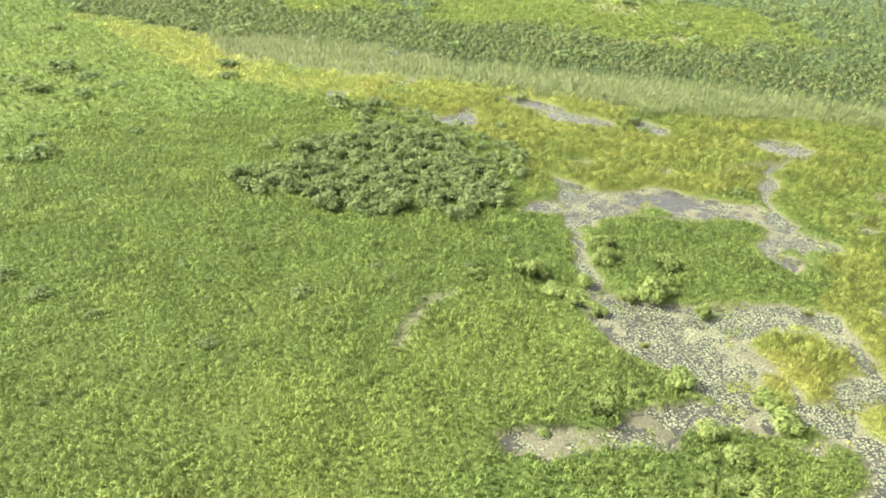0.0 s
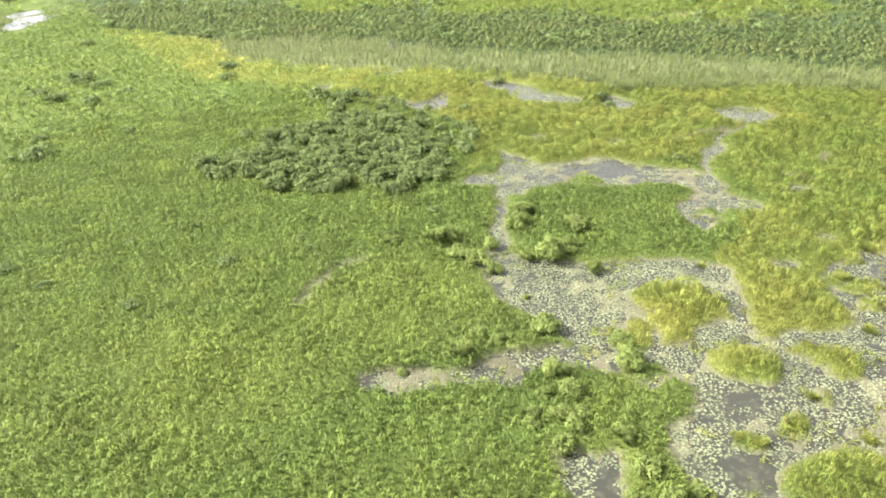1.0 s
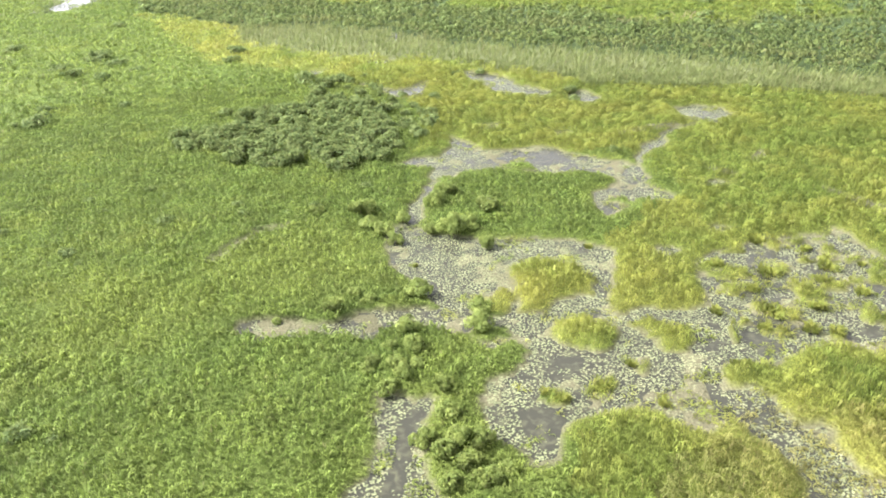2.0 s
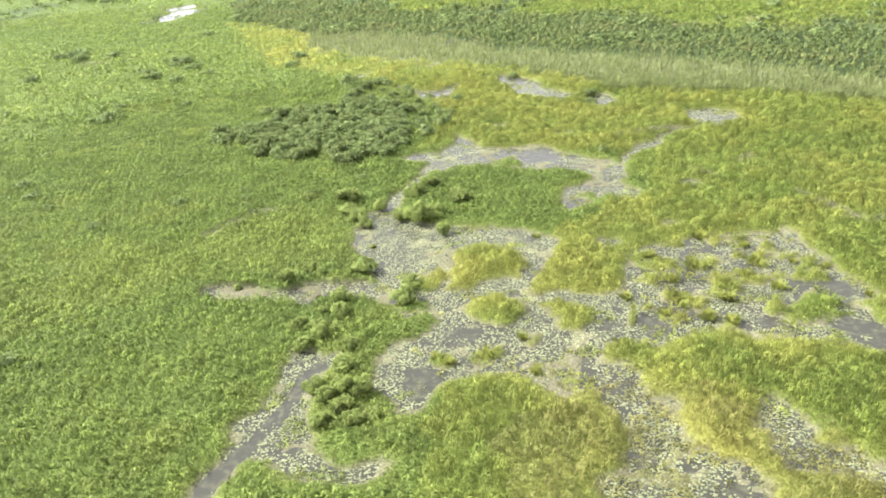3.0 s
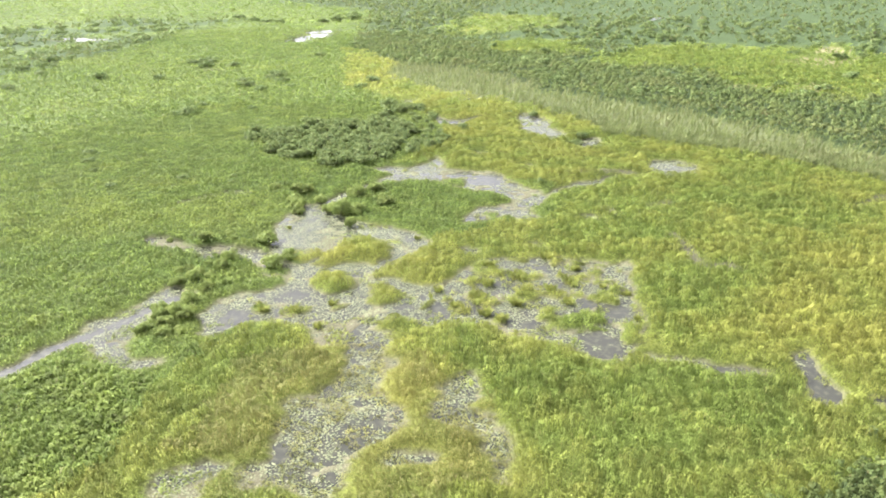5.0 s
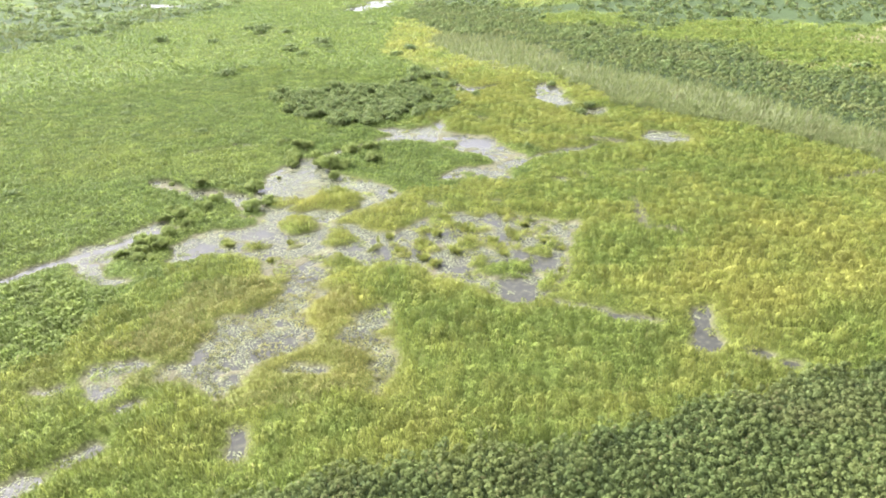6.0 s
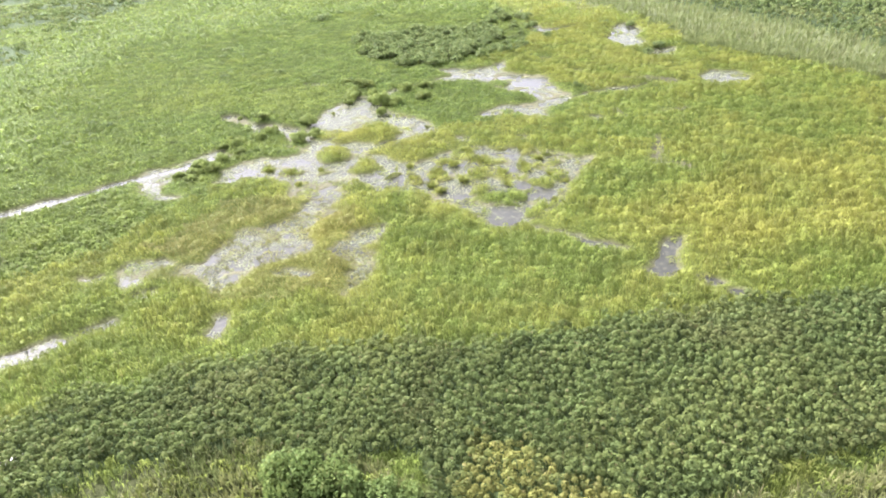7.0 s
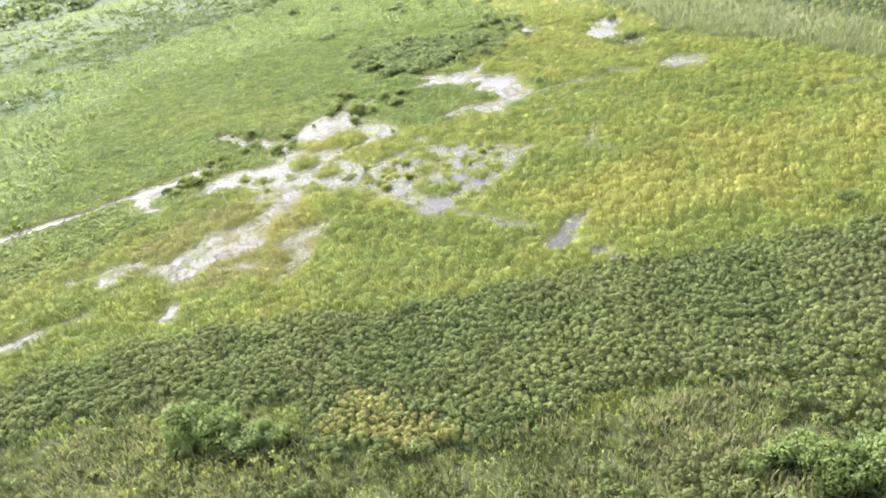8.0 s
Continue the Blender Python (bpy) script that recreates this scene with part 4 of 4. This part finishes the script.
BANK_SHRUBS = [(30.9, 42.5, 1.3), (29.3, 39.6, 0.9), (30.4, 37.6, 1.0), (26.8, 38.4, 0.8), (29.3, 35.7, 1.3), (34.3, 36.3, 1.0), (35.1, 32.4, 1.3), (33.2, 29.1, 1.1), (35.2, 27.6, 1.1), (36.2, 29.1, 1.1), (37.0, 26.7, 1.1), (38.7, 24.9, 1.1),
               (35.8, 24.2, 1.1), (38.1, 29.0, 1.1), (31.5, 39.7, 0.9), (28.4, 42.4, 0.8), (27.0, 40.0, 0.8), (40.2, 26.2, 0.9)]
MEADOW_SHRUBS = [(-36.0, 71.5, 1.6), (-29.0, 67.2, 1.2), (-7.4, 71.2, 1.6), (-41.3, 129.7, 1.8), (-57.5, 126.3, 2.3), (-53.2, 116.3, 3.2), (-13.2, 58.6, 0.8), (-26.0, 84.8, 0.8), (-18.5, 75.1, 0.8), (-11.2, 80.6, 1.0), (2.7, 74.0, 1.1), (12.6, 76.8, 1.1),
                 (-28.7, 53.0, 0.7), (-25.9, 54.0, 0.7), (-68.1, 156.1, 3.4), (-58.0, 152.3, 2.5), (-54.2, 161.1, 2.6), (-32.1, 170.2, 2.7), (18.8, 84.7, 1.1), (1.6, 27.8, 0.9), (-1.7, 28.1, 1.5), (-6.2, 26.4, 1.2), (-42.0, 76.3, 1.8)]
OUTER_SHRUBS = [(-22.4, 78.7, 1.1), (-14.7, 83.3, 1.1), (-16.1, 61.3, 1.3), (1.1, 76.9, 1.0), (-126.7, 145.3, 3.4), (-186.6, 167.3, 4.7), (-174.2, 147.4, 2.9), (-154.6, 141.9, 2.8), (-119.1, 190.1, 4.4), (-74.7, 162.0, 3.2), (-61.9, 167.1, 3.1), (-34.1, 180.1, 3.4),
                (-107.4, 154.8, 2.8), (-69.8, 173.5, 4.0), (-138.4, 119.0, 2.8), (-54.5, 53.6, 1.2), (-112, 182, 3.5), (-104, 188, 3.0), (-123, 186, 3.0), (-90, 225, 3.0), (-85, 120, 1.6), (-92, 84, 1.8), (-75, 60, 1.5)]
THICKET_EDGE = [(-6.3, 146.0, 2.7), (-0.4, 143.2, 2.7), (-1.3, 138.2, 2.3), (1.2, 148.1, 2.2), (24.9, 120.9, 1.6), (21.1, 115.5, 1.8), (25.6, 113.7, 2.2), (24.2, 107.2, 1.9), (25.2, 130.8, 1.7), (-16.7, 122.2, 1.7), (-11.9, 118.3, 1.9),
                (53.6, 136.8, 1.6), (54.0, 131.5, 1.5), (33.9, 155.3, 1.4), (28.1, 151.2, 1.3), (57.7, 99.3, 1.0), (113.3, 41.3, 0.9), (95.7, 16.5, 0.9), (132.3, 72.5, 1.4)]
FAR_SHRUBS = [(102.8, 291.2, 3.5), (113.0, 320.2, 5.0), (114.5, 371.3, 4.4), (88.8, 222.6, 2.4), (107.8, 252.8, 3.1), (31.2, 326.8, 5.0), (21.8, 336.6, 4.1), (-6.6, 348.6, 4.3), (86.8, 300.8, 3.1), (74.1, 238.4, 2.1), (7.2, 328.8, 3.4), (-40.0, 396.9, 4.9), (-175, 340, 4.5), (-174, 352, 5.0), (-176, 374, 5.5), (-170, 364, 4.5), (-198, 328, 4.0), (-212, 333, 4.5), (-228, 338, 4.5), (-244, 342, 4.5), (-140, 268, 2.6)]
BIG_BUSHES = [(106.6, -0.6, 2.6), (109.6, 1.2, 2.6), (112.2, 2.4, 2.2), (108.0, -2.2, 1.6), (113.8, 4.2, 1.5), (147.6, 29.1, 2.1), (151.0, 28.5, 2.4), (152.6, 32.4, 2.2), (145.6, 26.6, 1.4)]


def plant_shrubs():
    rng = np.random.default_rng(12)
    kinds = {}
    label = {"creek": "rounded olive-green shrub on the creek bank", "meadow": "low dark shrub standing in green sedge", "thicket": "dark green shrub in a dense thicket",
             "far": "dark shrub far off among meadow and scrub", "bush": "large leafy bush among reeds and papyrus"}
    group = {"creek": "shrubs along the creek", "meadow": "shrubs in the sedge meadow", "thicket": "shrubs of the thicket", "far": "shrubs of the far meadow", "bush": "bushes among the reeds"}
    spots = [("creek", sx, sy, 1.1 * sr) for sx, sy, sr in CREEK_SHRUBS + BANK_SHRUBS] + [("meadow", *s) for s in MEADOW_SHRUBS + OUTER_SHRUBS] + [("thicket", *s) for s in THICKET_EDGE]
    spots += [("far", *s) for s in FAR_SHRUBS] + [("bush", *s) for s in BIG_BUSHES]
    x, y = scatter(-26, 88, 24, 138, 2.3, 400)
    deep = inside(x, y, THICKET, 1.5, 44)
    for px, py in zip(x[deep > -0.3], y[deep > -0.3]):
        if rng.uniform() < 0.9:
            spots.append(("thicket", px, py, rng.uniform(1.25, 2.1)))
    x, y = scatter(-4, 104, 31, 158, 3.4, 401)
    loose = inside(x, y, THICKET_EAST, 2.0, 47) > 0
    for px, py in zip(x[loose], y[loose]):
        if rng.uniform() < 0.6:
            spots.append(("thicket", px, py, rng.uniform(0.8, 1.5)))
    sx, sy = np.array([s[1] for s in spots]), np.array([s[2] for s in spots])
    ground_z = land_height(sx, sy, open_water(sx, sy))
    for n, ((kind, px, py, r), gz) in enumerate(zip(spots, ground_z)):
        tall = {"creek": 1.0, "meadow": 0.62, "thicket": 1.05, "far": 0.7, "bush": 1.3}[kind]
        m = pose(px, py, max(gz, -0.1), 0, 0, rng.uniform(0, 360)) @ Matrix.Diagonal((r, r * rng.uniform(0.8, 1.15), r * tall * rng.uniform(0.8, 1.2), 1))
        key = (kind, n % 4)
        if key not in kinds:
            kinds[key] = shrub(600 + 7 * len(kinds), label[kind], group[kind], *{"bush": (16, 280, -0.25, 0.55, BUSH), "creek": (9, 120, 0.32, 0.8, BUSH), "thicket": (8, 50, 0.05, 1.1)}.get(kind, (7, 65, -0.1, 0.95)))
            kinds[key].matrix_basis = m
        else:
            copy = copy_thing(kinds[key], m)
            copy.matrix_basis = m



def joined_scrub(name, x, y, radii, tall, label, seed, category="shrubs"):
    """Far or tiny shrubs beyond counting, in one mesh."""
    rng = np.random.default_rng(seed)
    form = crown_mesh("form", seed, 6, 26, -0.1, 1.5)
    n = len(form.vertices)
    v, tone, face = np.empty(n * 3, np.float32), np.empty(n, np.float32), np.empty(n * 3, np.float32)
    form.attributes["tuft"].data.foreach_get("vector", face)
    face = face.reshape(-1, 3)
    form.vertices.foreach_get("co", v)
    form.attributes["tone"].data.foreach_get("value", tone)
    v = v.reshape(-1, 3)
    turn = rng.uniform(0, 6.28, len(x))
    c, q = np.cos(turn)[:, None], np.sin(turn)[:, None]
    z = np.maximum(land_height(x, y, open_water(x, y)), -0.05)
    verts = np.stack([x[:, None] + radii[:, None] * (v[:, 0] * c - v[:, 1] * q), y[:, None] + radii[:, None] * (v[:, 0] * q + v[:, 1] * c), z[:, None] + radii[:, None] * tall * v[:, 2]], 2).reshape(-1, 3)
    turned = np.stack([face[:, 0] * c - face[:, 1] * q, face[:, 0] * q + face[:, 1] * c, face[:, 2] + 0 * c], 2).reshape(-1, 3)
    total = len(verts) // 4
    me = mesh_of(name, verts, np.arange(len(verts)), np.arange(total) * 4, np.full(total, 4), SHRUB, np.tile(tone, len(x)), turned)
    bpy.data.meshes.remove(form)
    stuff(name, me, label, category)


def plant_minor_shrubs():
    rng = np.random.default_rng(16)
    x, y = scatter(-125, 20, 12, 200, 12.0, 410)
    keep = (inside(x, y, THICKET, 0) < -4) & (inside(x, y, MUD_BANK, 0) < -4) & (inside(x, y, YELLOW_GRASS, 0) < -3) & (rng.uniform(size=len(x)) < 0.6)
    x, y = x[keep], y[keep]
    joined_scrub("low_shrubs", x, y, rng.uniform(0.5, 1.1, len(x)) * np.where(x > -50, 1.0, 1.5), 0.6, "tiny dark shrubs dotted over the sedge meadow", 71)
    x, y = scatter(-350, -30, -80, 335, 9.0, 420)
    keep = cover(x, y)["scrub"] & (rng.uniform(size=len(x)) < 0.6)
    x, y = x[keep], y[keep]
    joined_scrub("far_scrub", x, y, rng.uniform(1.6, 3.8, len(x)), 0.62, "dark grey-green scrub on the far marsh", 72)
    x, y = scatter(-150, 195, 190, 430, 8.0, 425)
    c = cover(x, y)
    keep = (c["scrub"] | c["band"] | (c["beyond"] & (rng.uniform(size=len(x)) < 0.10))) & (rng.uniform(size=len(x)) < 0.55)
    x, y = x[keep], y[keep]
    joined_scrub("scrub_clumps", x, y, rng.uniform(1.4, 3.4, len(x)), 0.75, "rounded green shrubs scattered through the far scrub", 74)
    x, y = scatter(-720, -100, -300, 440, 29.0, 430)
    keep = (x < -385 - 0.65 * (y - 73)) & (rng.uniform(size=len(x)) < 0.85)
    x, y = x[keep], y[keep]
    joined_scrub("far_woods", x, y, rng.uniform(10, 15, len(x)), 0.75, "dark tree belt at the far edge of the marsh", 73, "trees")


plant_shrubs()
plant_minor_shrubs()


# ---- grass tussocks standing in the lagoon ----
TUSSOCKS = [(43.8, 36.0, 0.8), (48.4, 37.0, 1.3), (52.0, 40.6, 0.9), (53.8, 35.0, 0.7), (50.4, 65.2, 0.6), (29.0, 59.9, 0.6), (62.4, 50.3, 0.9), (67.3, 55.1, 1.2), (73.2, 51.5, 1.4), (71.0, 47.1, 1.3), (68.2, 50.2, 1.6),
            (78.8, 54.6, 1.4), (81.5, 61.1, 0.7), (77.4, 60.3, 1.5), (76.5, 64.9, 1.2), (71.3, 66.9, 1.4), (70.3, 58.8, 1.6), (45.2, 35.3, 1.0), (73.2, 46.8, 1.1), (75.5, 57.3, 1.2), (64.9, 60.8, 1.3), (66.2, 47.2, 0.9), (84.9, 60.4, 0.7), (88.0, 54.1, 0.7)]


def tussock(seed, label):
    rng = np.random.default_rng(seed)
    spread = rng.normal(size=(26, 2)) * 0.36
    roots = np.stack([spread[:, 0], spread[:, 1], np.full(26, -0.04)], 1)
    me = blades(roots, rng.uniform(0.7, 1.2, 26), rng.uniform(0.2, 1.0, 26), 7, 0.42, 0.50, 0.52, 0.09, GRASS, "grass_tussock", (0.08, -0.04), seed, tuft=np.stack([spread[:, 0], spread[:, 1], np.full(26, 0.7)], 1))
    return tagged(new("grass_tussock", me), label, "grass tussock", "tussocks in the lagoon")


def plant_tussocks():
    rng = np.random.default_rng(15)
    kinds = []
    for n, (px, py, r) in enumerate(TUSSOCKS):
        m = pose(px, py, -0.03, 0, 0, rng.uniform(0, 360)) @ Matrix.Diagonal((r, r * rng.uniform(0.8, 1.2), r ** 0.5 * rng.uniform(0.9, 1.2), 1))
        if n < 3:
            kinds.append(tussock(900 + n, "yellow-green grass tussock standing in lily-covered water"))
            kinds[-1].matrix_basis = m
        else:
            copy_thing(kinds[n % 3], m).matrix_basis = m


plant_tussocks()
